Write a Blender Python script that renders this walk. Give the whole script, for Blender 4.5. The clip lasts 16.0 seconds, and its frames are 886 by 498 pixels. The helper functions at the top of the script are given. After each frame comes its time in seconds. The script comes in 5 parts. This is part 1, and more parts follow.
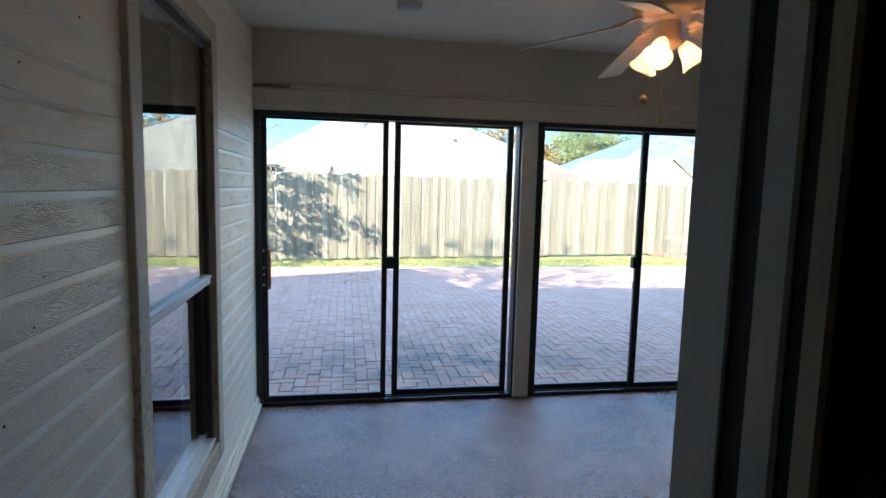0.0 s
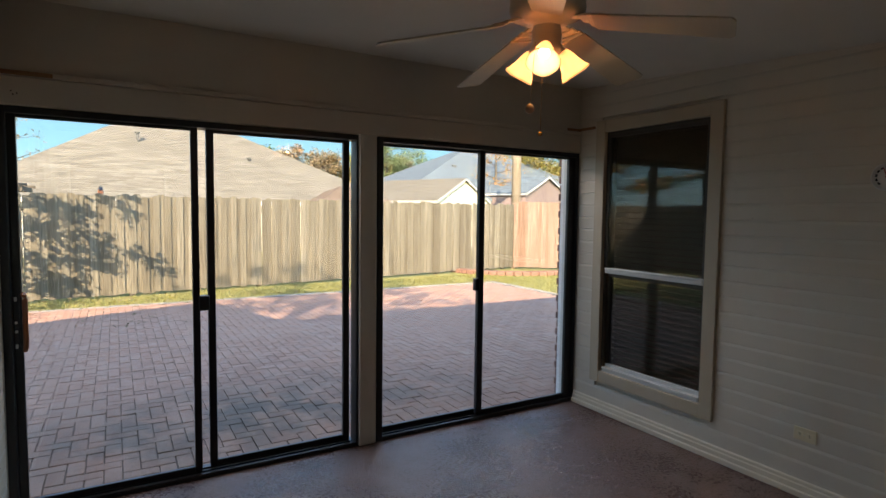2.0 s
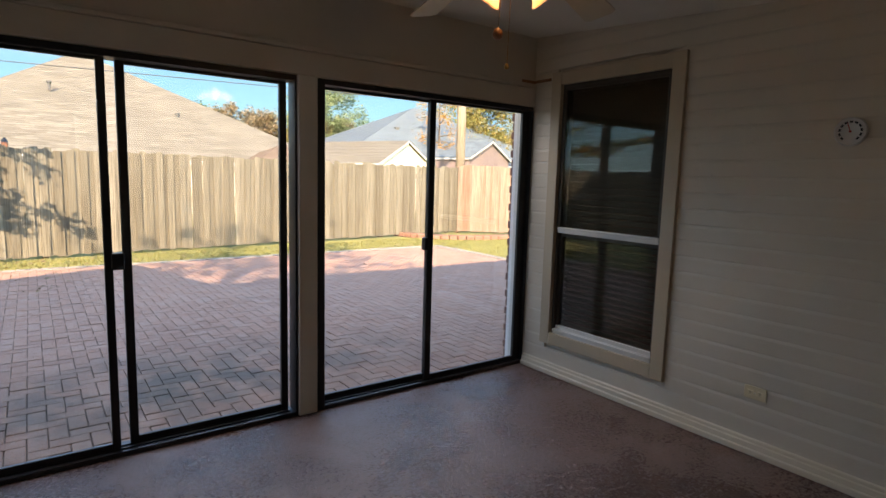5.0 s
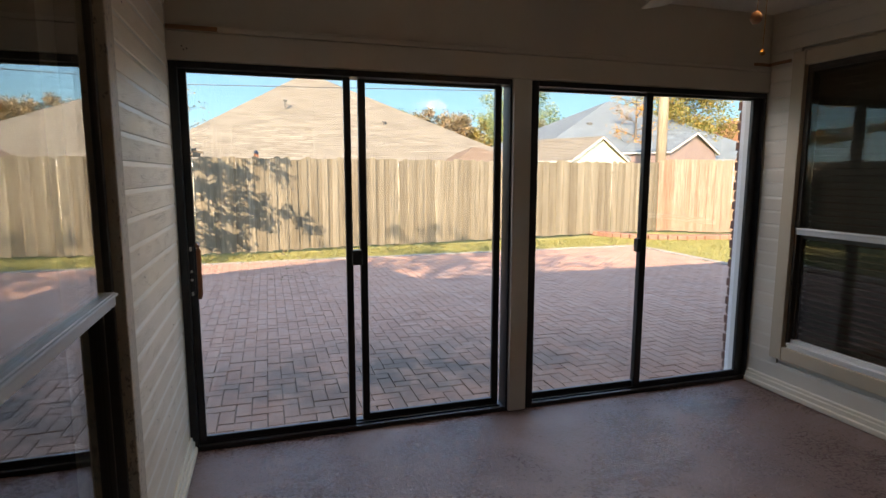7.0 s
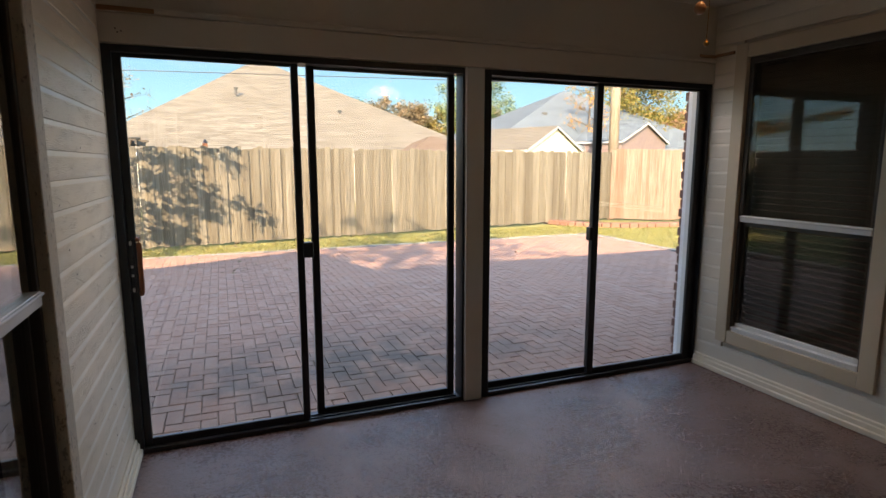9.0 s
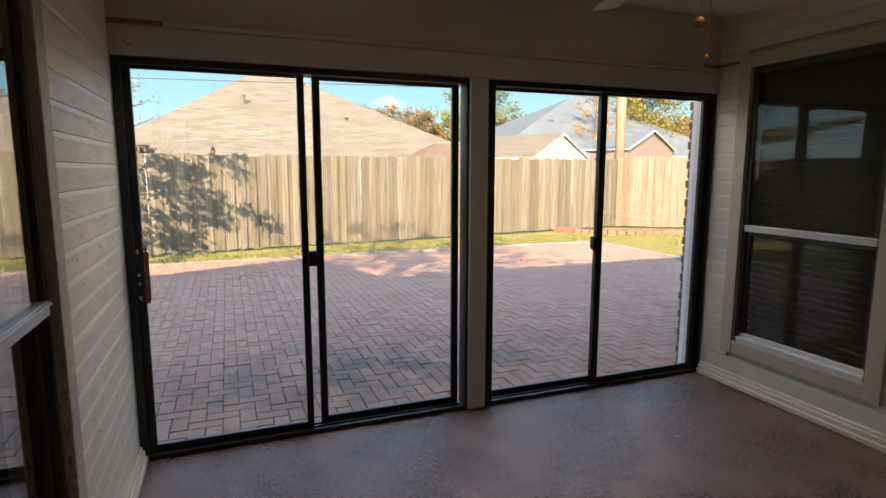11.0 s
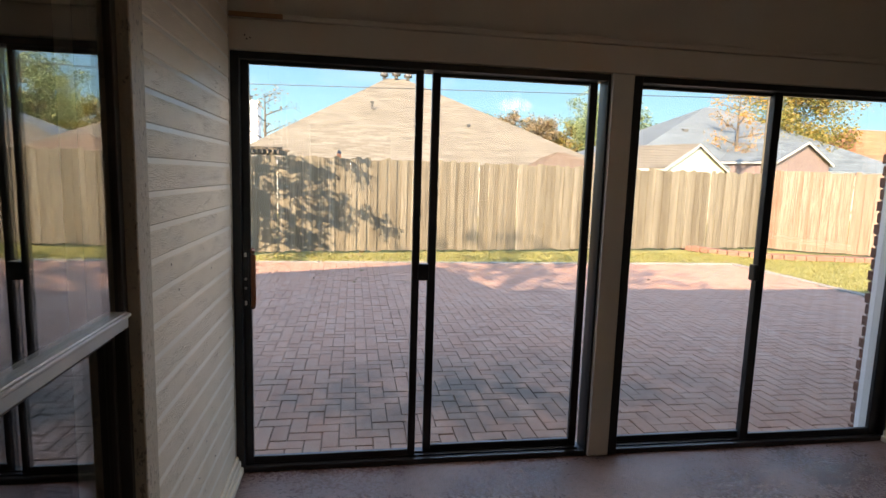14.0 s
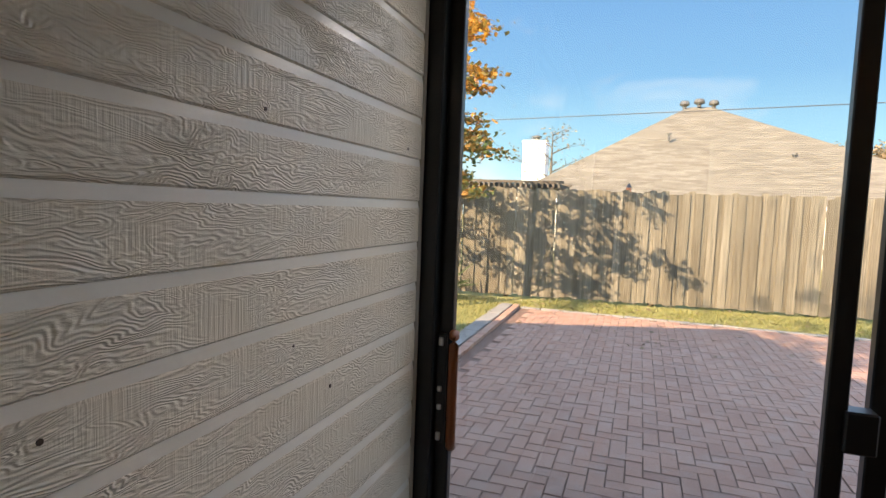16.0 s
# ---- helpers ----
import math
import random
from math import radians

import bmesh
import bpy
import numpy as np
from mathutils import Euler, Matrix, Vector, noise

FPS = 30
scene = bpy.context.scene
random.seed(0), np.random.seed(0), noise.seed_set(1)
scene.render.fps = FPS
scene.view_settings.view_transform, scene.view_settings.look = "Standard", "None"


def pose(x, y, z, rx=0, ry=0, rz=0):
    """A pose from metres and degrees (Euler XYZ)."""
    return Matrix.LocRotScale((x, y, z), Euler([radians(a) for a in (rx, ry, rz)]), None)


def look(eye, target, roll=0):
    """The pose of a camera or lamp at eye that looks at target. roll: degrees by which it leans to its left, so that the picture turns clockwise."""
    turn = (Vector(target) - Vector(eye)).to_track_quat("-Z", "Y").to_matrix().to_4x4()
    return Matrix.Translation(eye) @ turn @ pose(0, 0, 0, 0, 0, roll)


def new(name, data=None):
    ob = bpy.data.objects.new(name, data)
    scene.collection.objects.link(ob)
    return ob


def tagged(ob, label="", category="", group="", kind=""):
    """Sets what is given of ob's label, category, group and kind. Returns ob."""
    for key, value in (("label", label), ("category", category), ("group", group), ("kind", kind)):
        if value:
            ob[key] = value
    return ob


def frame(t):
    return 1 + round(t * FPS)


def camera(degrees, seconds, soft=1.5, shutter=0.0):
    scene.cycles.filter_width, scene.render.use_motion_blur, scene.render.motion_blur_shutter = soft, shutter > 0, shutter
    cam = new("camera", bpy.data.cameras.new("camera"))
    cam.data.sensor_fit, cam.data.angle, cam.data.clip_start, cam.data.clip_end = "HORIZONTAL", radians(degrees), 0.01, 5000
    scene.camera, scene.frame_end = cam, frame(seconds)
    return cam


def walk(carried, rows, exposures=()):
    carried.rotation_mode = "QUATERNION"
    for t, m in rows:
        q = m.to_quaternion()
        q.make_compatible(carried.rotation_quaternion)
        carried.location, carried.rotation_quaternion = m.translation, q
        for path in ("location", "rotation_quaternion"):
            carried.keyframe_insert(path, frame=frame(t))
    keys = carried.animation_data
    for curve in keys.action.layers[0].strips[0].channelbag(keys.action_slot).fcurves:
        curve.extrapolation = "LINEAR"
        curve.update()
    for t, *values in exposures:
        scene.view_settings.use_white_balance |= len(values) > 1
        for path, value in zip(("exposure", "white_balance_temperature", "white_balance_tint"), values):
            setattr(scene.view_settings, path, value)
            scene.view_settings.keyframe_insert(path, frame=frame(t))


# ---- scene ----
cam = camera(76.7, 16.0)
PATH = [
    (0, (0.622, -3.977, 1.575), (0.961, -2.018, 1.356), 1.4),
    (0.5, (0.582, -3.836, 1.55), (0.978, -1.883, 1.382), 1.5),
    (1, (0.548, -3.718, 1.556), (1.026, -1.781, 1.409), 1.9),
    (1.5, (0.496, -3.562, 1.582), (1.274, -1.725, 1.437), 1.7),
    (2, (0.496, -3.448, 1.57), (1.504, -1.726, 1.438), 0.7),
    (2.5, (0.573, -3.33, 1.546), (1.698, -1.681, 1.426), 0.9),
    (3, (0.673, -3.253, 1.533), (1.951, -1.724, 1.369), 0.7),
    (3.2, (0.68, -3.225, 1.531), (2.02, -1.751, 1.356), 0.7),
    (5.3, (0.538, -3.207, 1.489), (1.619, -1.547, 1.214), 1.9),
    (5.5, (0.497, -3.167, 1.503), (1.483, -1.45, 1.221), 1.9),
    (6, (0.478, -3.185, 1.511), (1.264, -1.366, 1.239), 0.8),
    (6.5, (0.452, -3.174, 1.519), (1.118, -1.305, 1.26), 0.1),
    (7, (0.453, -3.156, 1.505), (1.044, -1.264, 1.238), 0.1),
    (7.5, (0.461, -3.149, 1.503), (1.071, -1.266, 1.217), 0.3),
    (8, (0.46, -3.149, 1.505), (1.107, -1.281, 1.202), 0.5),
    (8.5, (0.481, -3.13, 1.502), (1.169, -1.274, 1.213), 0.3),
    (9, (0.488, -3.134, 1.506), (1.217, -1.296, 1.203), -0.0),
    (9.2, (0.487, -3.146, 1.496), (1.227, -1.312, 1.194), -0.1),
    (11.3, (0.497, -3.152, 1.534), (1.188, -1.295, 1.263), 0.2),
    (11.5, (0.476, -3.151, 1.539), (1.153, -1.287, 1.276), 0.3),
    (12, (0.479, -3.141, 1.539), (1.141, -1.269, 1.295), 0.6),
    (12.5, (0.484, -3.131, 1.538), (1.151, -1.261, 1.298), 0.7),
    (13, (0.481, -3.12, 1.544), (1.134, -1.245, 1.301), 1.2),
    (13.5, (0.495, -3.041, 1.544), (1.047, -1.137, 1.277), 1.8),
    (14, (0.571, -2.793, 1.521), (0.889, -0.836, 1.261), 1.8),
    (14.5, (0.605, -2.487, 1.5), (0.669, -0.501, 1.278), 0.7),
    (15, (0.606, -2.088, 1.497), (0.413, -0.105, 1.331), 0.4),
    (15.5, (0.586, -1.668, 1.493), (0.136, 0.275, 1.344), 1.2),
    (16, (0.499, -1.268, 1.439), (-0.16, 0.614, 1.288), 2.2),
]
walk(cam, [(t, look(eye, target, roll)) for t, eye, target, roll in PATH],
     [(0.0, 3.95, 6100, 5), (0.5, 3.55, 6900, 9), (1.0, 3.0, 7500, 11), (1.5, 3.05, 8100, 13), (2.2, 3.12, 8200, 14), (3.2, 3.18, 8300, 14), (5.3, 3.25, 8600, 19), (13.0, 3.25, 9100, 20), (14.5, 3.28, 8900, 20), (15.2, 3.25, 8900, 18), (16.0, 3.08, 9000, 19)])

# ---- sky and sun ----
SUN_TRAVEL = Vector((0.65, 1.0, -0.62)).normalized()
SUN_ELEVATION = math.asin(-SUN_TRAVEL.z)
world = bpy.data.worlds.new("sky")
scene.world = world
world.use_nodes = True
wn, wl = world.node_tree.nodes, world.node_tree.links
wn.clear()
sky = wn.new("ShaderNodeTexSky")
sky.sky_type, sky.sun_disc = "NISHITA", False
sky.sun_elevation = SUN_ELEVATION
sky.sun_rotation = math.atan2(-SUN_TRAVEL.x, -SUN_TRAVEL.y)
sky.air_density, sky.dust_density, sky.ozone_density = 1.0, 0.0, 1.9
background = wn.new("ShaderNodeBackground")
background.inputs["Strength"].default_value = 0.15
world_out = wn.new("ShaderNodeOutputWorld")
deep = wn.new("ShaderNodeHueSaturation")
deep.inputs["Saturation"].default_value = 1.04
wl.new(sky.outputs[0], deep.inputs["Color"])
wl.new(deep.outputs[0], background.inputs["Color"])
wl.new(background.outputs[0], world_out.inputs["Surface"])
sun = new("sun", bpy.data.lights.new("sun", "SUN"))
sun.data.energy, sun.data.angle, sun.data.color = 2.0, radians(0.5), (1.0, 0.92, 0.80)
sun.matrix_world = look((-20, -25, 20), Vector((-20, -25, 20)) + SUN_TRAVEL)
# added fill lamps outside the door heads, out of view, to brighten the room
for cx, wide in ((0.935, 1.74), (2.893, 1.70)):
    fill_lamp = new("door_fill_lamp", bpy.data.lights.new("door_fill_lamp", "AREA"))
    fill_lamp.data.shape, fill_lamp.data.size, fill_lamp.data.size_y = "RECTANGLE", wide, 0.3
    fill_lamp.data.energy, fill_lamp.data.color, fill_lamp.data.spread = 0.72, (0.95, 0.96, 1.0), radians(130)
    fill_lamp.matrix_world = look((cx, 0.55, 2.33), (cx, -1.3, 0.9))


# ---- materials ----
def material(name, colour, rough=0.6, metal=0.0, spec=0.5):
    m = bpy.data.materials.new(name)
    m.use_nodes = True
    b = m.node_tree.nodes["Principled BSDF"]
    b.inputs["Base Color"].default_value = (*colour, 1)
    b.inputs["Roughness"].default_value = rough
    b.inputs["Metallic"].default_value = metal
    b.inputs["Specular IOR Level"].default_value = spec
    return m


def coords(m, scale=(1, 1, 1), space="Object"):
    n, l = m.node_tree.nodes, m.node_tree.links
    tc, mp = n.new("ShaderNodeTexCoord"), n.new("ShaderNodeMapping")
    mp.inputs["Scale"].default_value = scale
    l.new(tc.outputs[space], mp.inputs["Vector"])
    return mp.outputs["Vector"]


def world_coords(m, scale=(1, 1, 1)):
    n, l = m.node_tree.nodes, m.node_tree.links
    g, mp = n.new("ShaderNodeNewGeometry"), n.new("ShaderNodeMapping")
    mp.inputs["Scale"].default_value = scale
    l.new(g.outputs["Position"], mp.inputs["Vector"])
    return mp.outputs["Vector"]


def noise_tex(m, vector, scale, detail=4, rough=0.55, distortion=0.0):
    t = m.node_tree.nodes.new("ShaderNodeTexNoise")
    t.inputs["Scale"].default_value, t.inputs["Detail"].default_value = scale, detail
    t.inputs["Roughness"].default_value, t.inputs["Distortion"].default_value = rough, distortion
    m.node_tree.links.new(vector, t.inputs["Vector"])
    return t.outputs["Fac"]


def ramp(m, fac, stops):
    r = m.node_tree.nodes.new("ShaderNodeValToRGB")
    e = r.color_ramp.elements
    while len(e) < len(stops):
        e.new(0.5)
    for el, (p, c) in zip(e, stops):
        el.position = p
        el.color = (*c, 1) if not isinstance(c, (int, float)) else (c, c, c, 1)
    m.node_tree.links.new(fac, r.inputs["Fac"])
    return r.outputs["Color"]


def mix(m, a, b, fac, mode="MIX"):
    n, l = m.node_tree.nodes.new("ShaderNodeMix"), m.node_tree.links
    n.data_type, n.blend_type = "RGBA", mode
    for v, i in ((fac, 0), (a, 6), (b, 7)):
        if isinstance(v, (int, float)):
            n.inputs[i].default_value = v
        elif isinstance(v, tuple):
            n.inputs[i].default_value = (*v, 1)
        else:
            l.new(v, n.inputs[i])
    return n.outputs[2]


def random_value(m, island=False):
    n = m.node_tree.nodes.new("ShaderNodeNewGeometry" if island else "ShaderNodeObjectInfo")
    return n.outputs["Random Per Island" if island else "Random"]


def feed(m, socket, value):
    m.node_tree.links.new(value, m.node_tree.nodes["Principled BSDF"].inputs[socket])


def bump(m, height, strength=0.3, distance=0.01):
    n, l = m.node_tree.nodes.new("ShaderNodeBump"), m.node_tree.links
    n.inputs["Strength"].default_value, n.inputs["Distance"].default_value = strength, distance
    l.new(height, n.inputs["Height"])
    feed(m, "Normal", n.outputs["Normal"])


def painted(name, colour, rough=0.55, spread=0.12, grain=60.0, relief=0.15, scale=(1, 1, 1)):
    """Paint with faint stains and brush relief."""
    m = material(name, colour, rough)
    v = world_coords(m, scale)
    big, fine = noise_tex(m, v, 2.2, 5), noise_tex(m, v, grain, 3)
    dark = tuple(c * (1 - spread) for c in colour)
    feed(m, "Base Color", mix(m, ramp(m, big, [(0.3, dark), (0.7, colour)]), tuple(c * 0.8 for c in colour), ramp(m, fine, [(0.62, 0.0), (0.8, 0.35)])))
    bump(m, fine, relief, 0.003)
    return m


def siding_material(name, colour, relief_strength):
    """Painted hardboard siding with an embossed wood grain running along the boards."""
    m = material(name, colour, 0.36)
    v = world_coords(m, (1, 1, 1))
    warp = noise_tex(m, world_coords(m, (3.0, 3.0, 9.0)), 1.6, 3, 0.6, 0.6)
    n, l = m.node_tree.nodes, m.node_tree.links
    sep = n.new("ShaderNodeSeparateXYZ")
    l.new(v, sep.inputs[0])
    h = n.new("ShaderNodeMath")
    h.operation = "MULTIPLY_ADD"
    l.new(warp, h.inputs[0])
    h.inputs[1].default_value = 0.16
    l.new(sep.outputs["Z"], h.inputs[2])
    lines = n.new("ShaderNodeMath")
    lines.operation = "MULTIPLY"
    l.new(h.outputs[0], lines.inputs[0])
    lines.inputs[1].default_value = 900.0
    sine = n.new("ShaderNodeMath")
    sine.operation = "SINE"
    l.new(lines.outputs[0], sine.inputs[0])
    fine = noise_tex(m, world_coords(m, (40, 40, 160)), 1.5, 3)
    add = n.new("ShaderNodeMath")
    add.operation = "MULTIPLY_ADD"
    l.new(sine.outputs[0], add.inputs[0])
    add.inputs[1].default_value = 0.32
    l.new(fine, add.inputs[2])
    strokes = noise_tex(m, world_coords(m, (190, 190, 9)), 1.0, 2)
    patch = ramp(m, noise_tex(m, world_coords(m, (5, 5, 14)), 1.0, 3), [(0.42, 0.0), (0.62, 1.0)])
    relief = mix(m, add.outputs[0], strokes, patch)
    big = noise_tex(m, v, 1.7, 4)
    specks = noise_tex(m, v, 24, 2)
    base = ramp(m, big, [(0.3, tuple(c * 0.88 for c in colour)), (0.7, colour)])
    feed(m, "Base Color", mix(m, base, tuple(c * 0.55 for c in colour), ramp(m, specks, [(0.74, 0.0), (0.8, 0.4)])))
    bump(m, relief, relief_strength, 0.003)
    return m


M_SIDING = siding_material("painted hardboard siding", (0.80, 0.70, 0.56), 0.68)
# white siding again, its colour lowered to put in the east wall's shade
M_SIDING_DIM = siding_material("white siding darkened for shade", (0.62, 0.555, 0.46), 0.22)
M_CEILING = painted("ceiling paint", (0.70, 0.65, 0.57), 0.85, 0.06, 160, 0.3)
M_HEADER = painted("header paint", (0.58, 0.52, 0.44), 0.6, 0.08, 50, 0.2)
# groove paint lowered in step with the shaded east boards
M_COVE_DIM = painted("siding grooves darkened for shade", (0.60, 0.545, 0.46), 0.4, 0.06, 30, 0.08)
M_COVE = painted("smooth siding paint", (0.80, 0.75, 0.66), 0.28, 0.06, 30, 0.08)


def peeling_paint(name, colour):
    """Beige paint on weathered boards, flaked through to dark wood in specks."""
    m = material(name, colour, 0.5)
    v = world_coords(m, (1, 1, 0.55))
    a, b = noise_tex(m, v, 3.0, 5), noise_tex(m, v, 75, 4, 0.7)
    base = ramp(m, a, [(0.3, tuple(c * 0.85 for c in colour)), (0.7, colour)])
    feed(m, "Base Color", mix(m, base, (0.12, 0.085, 0.055), ramp(m, mix(m, a, b, 0.7), [(0.55, 0.0), (0.60, 0.65)])))
    bump(m, b, 0.8, 0.004)
    return m


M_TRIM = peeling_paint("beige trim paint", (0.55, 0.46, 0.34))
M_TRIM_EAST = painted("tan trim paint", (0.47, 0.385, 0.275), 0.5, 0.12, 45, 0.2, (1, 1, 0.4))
M_BASE = painted("cream baseboard paint", (0.70, 0.62, 0.49), 0.45, 0.12, 45, 0.15)
M_POST = painted("white post paint", (0.62, 0.59, 0.53), 0.5, 0.1, 45, 0.2, (1, 1, 0.3))
M_BRONZE = painted("dark bronze aluminium", (0.014, 0.014, 0.016), 0.38, 0.3, 120, 0.05)
M_FRAME = painted("brown window frame enamel", (0.052, 0.041, 0.031), 0.45, 0.25, 60, 0.1)
M_WHITE_ALU = painted("white aluminium sash", (0.62, 0.62, 0.60), 0.35, 0.1, 90, 0.05)
M_RAW = painted("raw pine scrap", (0.30, 0.15, 0.06), 0.7, 0.35, 80, 0.3, (0.3, 1, 1))
M_HANDLE = painted("varnished wood handle", (0.32, 0.10, 0.035), 0.35, 0.35, 60, 0.2, (1, 1, 0.3))
M_STEEL = material("screw steel", (0.6, 0.6, 0.6), 0.3, 1.0)
M_NAIL = material("rusty nail", (0.07, 0.035, 0.02), 0.7)
M_DARK = material("dark gasket", (0.012, 0.012, 0.014), 0.7)
M_IVORY = material("ivory plastic", (0.68, 0.58, 0.38), 0.4)
M_SLOT = material("outlet slots", (0.03, 0.025, 0.02), 0.6)
M_DIAL = material("white dial", (0.58, 0.57, 0.55), 0.35)
M_RED = material("red paint", (0.45, 0.03, 0.02), 0.5)
M_BLACK = material("black print", (0.02, 0.02, 0.02), 0.5)
M_BLIND = painted("brown blind slats", (0.22, 0.165, 0.12), 0.5, 0.2, 30, 0.1)
# near-black colour that stands for the lack of light behind the windows
M_ROOM_SHADE = material("painted room darkness", (0.03, 0.027, 0.024), 0.9)
M_INDOOR = painted("indoor brown wall", (0.16, 0.10, 0.055), 0.7, 0.15, 60, 0.1)
M_FAN = painted("antique white fan enamel", (0.62, 0.55, 0.42), 0.4, 0.1, 40, 0.05)
M_BLADE = painted("whitewashed blade", (0.52, 0.46, 0.36), 0.5, 0.2, 30, 0.15, (0.3, 1, 1))
M_BRASS = material("antique brass", (0.35, 0.2, 0.07), 0.35, 1.0)
M_KNOB = material("wooden pull knob", (0.32, 0.13, 0.05), 0.45)


def glass_material(name, tint=(1, 1, 1), rough=0.0):
    m = material(name, tint, rough)
    b = m.node_tree.nodes["Principled BSDF"]
    b.inputs["Transmission Weight"].default_value = 1.0
    b.inputs["IOR"].default_value = 1.45
    return m


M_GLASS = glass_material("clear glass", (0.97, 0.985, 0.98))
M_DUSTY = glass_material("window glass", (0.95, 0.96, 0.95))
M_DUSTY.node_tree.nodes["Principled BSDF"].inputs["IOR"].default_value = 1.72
# east panes tinted grey to dim the light they pass and reflect
M_DIM = glass_material("window glass tinted to dim reflections", (0.74, 0.75, 0.74))
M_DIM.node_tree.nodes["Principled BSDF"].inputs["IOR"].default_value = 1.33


def shade_material():
    """Frosted glass of a lamp shade, lit through from inside."""
    m = material("frosted lamp glass", (0.95, 0.82, 0.62), 0.35)
    n, l = m.node_tree.nodes, m.node_tree.links
    n["Principled BSDF"].inputs["Emission Color"].default_value = (1.0, 0.55, 0.28, 1)
    n["Principled BSDF"].inputs["Emission Strength"].default_value = 0.06
    tr, ms = n.new("ShaderNodeBsdfTranslucent"), n.new("ShaderNodeMixShader")
    tr.inputs["Color"].default_value = (1.0, 0.70, 0.55, 1)
    ms.inputs[0].default_value = 0.6
    l.new(n["Principled BSDF"].outputs[0], ms.inputs[1])
    l.new(tr.outputs[0], ms.inputs[2])
    l.new(ms.outputs[0], n["Material Output"].inputs["Surface"])
    return m


M_SHADE = shade_material()
M_BULB = material("glowing bulb", (1, 0.9, 0.7), 0.5)
M_BULB.node_tree.nodes["Principled BSDF"].inputs["Emission Color"].default_value = (1.0, 0.82, 0.55, 1)
M_BULB.node_tree.nodes["Principled BSDF"].inputs["Emission Strength"].default_value = 1.2


def floor_material():
    """Painted concrete, worn: dark purple-brown with chalky rubbed patches and a dull shine."""
    m = material("worn painted concrete", (0.06, 0.045, 0.045), 0.4, 0.0, 0.4)
    v = world_coords(m)
    big = noise_tex(m, v, 1.5, 6, 0.62, 0.4)
    mid = noise_tex(m, v, 7, 6, 0.65)
    fine = noise_tex(m, v, 48, 5, 0.75)
    base = ramp(m, big, [(0.34, (0.095, 0.050, 0.042)), (0.54, (0.165, 0.096, 0.080)), (0.72, (0.27, 0.19, 0.165))])
    worn = mix(m, base, (0.29, 0.235, 0.22), ramp(m, mid, [(0.50, 0.0), (0.90, 0.35)]))
    feed(m, "Base Color", mix(m, worn, (0.02, 0.014, 0.014), ramp(m, fine, [(0.36, 0.5), (0.5, 0.0)])))
    feed(m, "Roughness", ramp(m, mix(m, fine, big, 0.5), [(0.35, 0.20), (0.65, 0.36)]))
    bump(m, fine, 0.9, 0.006)
    return m


M_FLOOR = floor_material()


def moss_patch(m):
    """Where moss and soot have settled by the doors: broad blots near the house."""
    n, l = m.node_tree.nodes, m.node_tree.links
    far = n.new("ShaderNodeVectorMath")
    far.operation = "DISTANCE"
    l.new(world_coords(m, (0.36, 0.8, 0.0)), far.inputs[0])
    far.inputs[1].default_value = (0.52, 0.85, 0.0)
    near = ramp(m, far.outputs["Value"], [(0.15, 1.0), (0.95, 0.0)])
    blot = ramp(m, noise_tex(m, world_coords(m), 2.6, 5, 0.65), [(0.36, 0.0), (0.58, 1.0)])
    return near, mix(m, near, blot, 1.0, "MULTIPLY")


def paver_material(name, island):
    """Red concrete pavers, each a little different, with moss stains and dusty rubbed faces."""
    m = material(name, (0.3, 0.16, 0.13), 0.85)
    v = world_coords(m)
    tone = ramp(m, random_value(m, island), [(0.0, (0.270, 0.138, 0.092)), (0.5, (0.310, 0.160, 0.106)), (1.0, (0.345, 0.190, 0.130))])
    near, moss = moss_patch(m)
    fine = noise_tex(m, v, 130, 4, 0.7)
    cloud = noise_tex(m, v, 0.7, 4, 0.6)
    toned = mix(m, tone, (0.345, 0.172, 0.108), ramp(m, cloud, [(0.4, 0.0), (0.65, 0.6)]))
    pale = noise_tex(m, world_coords(m, (1.3, 1.0, 1.0)), 5.0, 6, 0.65)
    toned = mix(m, toned, (0.335, 0.238, 0.180), ramp(m, pale, [(0.45, 0.0), (0.72, 0.55)]))
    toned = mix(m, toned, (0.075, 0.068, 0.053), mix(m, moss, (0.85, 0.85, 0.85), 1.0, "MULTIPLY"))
    feed(m, "Base Color", mix(m, toned, (0.09, 0.065, 0.05), ramp(m, fine, [(0.33, 0.35), (0.48, 0.0)])))
    bump(m, fine, 0.5, 0.003)
    return m


def joint_material():
    """Brown sand between the pavers, black with moss by the doors."""
    m = material("sandy joints", (0.1, 0.07, 0.05), 0.95, 0, 0.2)
    near, moss = moss_patch(m)
    sand = ramp(m, noise_tex(m, world_coords(m), 9.0, 5, 0.6), [(0.3, (0.11, 0.068, 0.050)), (0.7, (0.20, 0.118, 0.085))])
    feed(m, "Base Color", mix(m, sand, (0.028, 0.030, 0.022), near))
    return m


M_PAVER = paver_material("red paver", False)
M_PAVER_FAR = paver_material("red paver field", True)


def ground_material(name, colours, scale, relief=0.5):
    m = material(name, colours[1], 0.95, 0, 0.2)
    v = world_coords(m)
    a, b = noise_tex(m, v, scale, 6, 0.6), noise_tex(m, v, scale * 22, 4, 0.7)
    base = ramp(m, a, [(0.3, colours[0]), (0.55, colours[1]), (0.75, colours[2])])
    feed(m, "Base Color", mix(m, base, tuple(c * 0.4 for c in colours[0]), ramp(m, b, [(0.35, 0.6), (0.55, 0.0)])))
    bump(m, b, relief, 0.02)
    return m


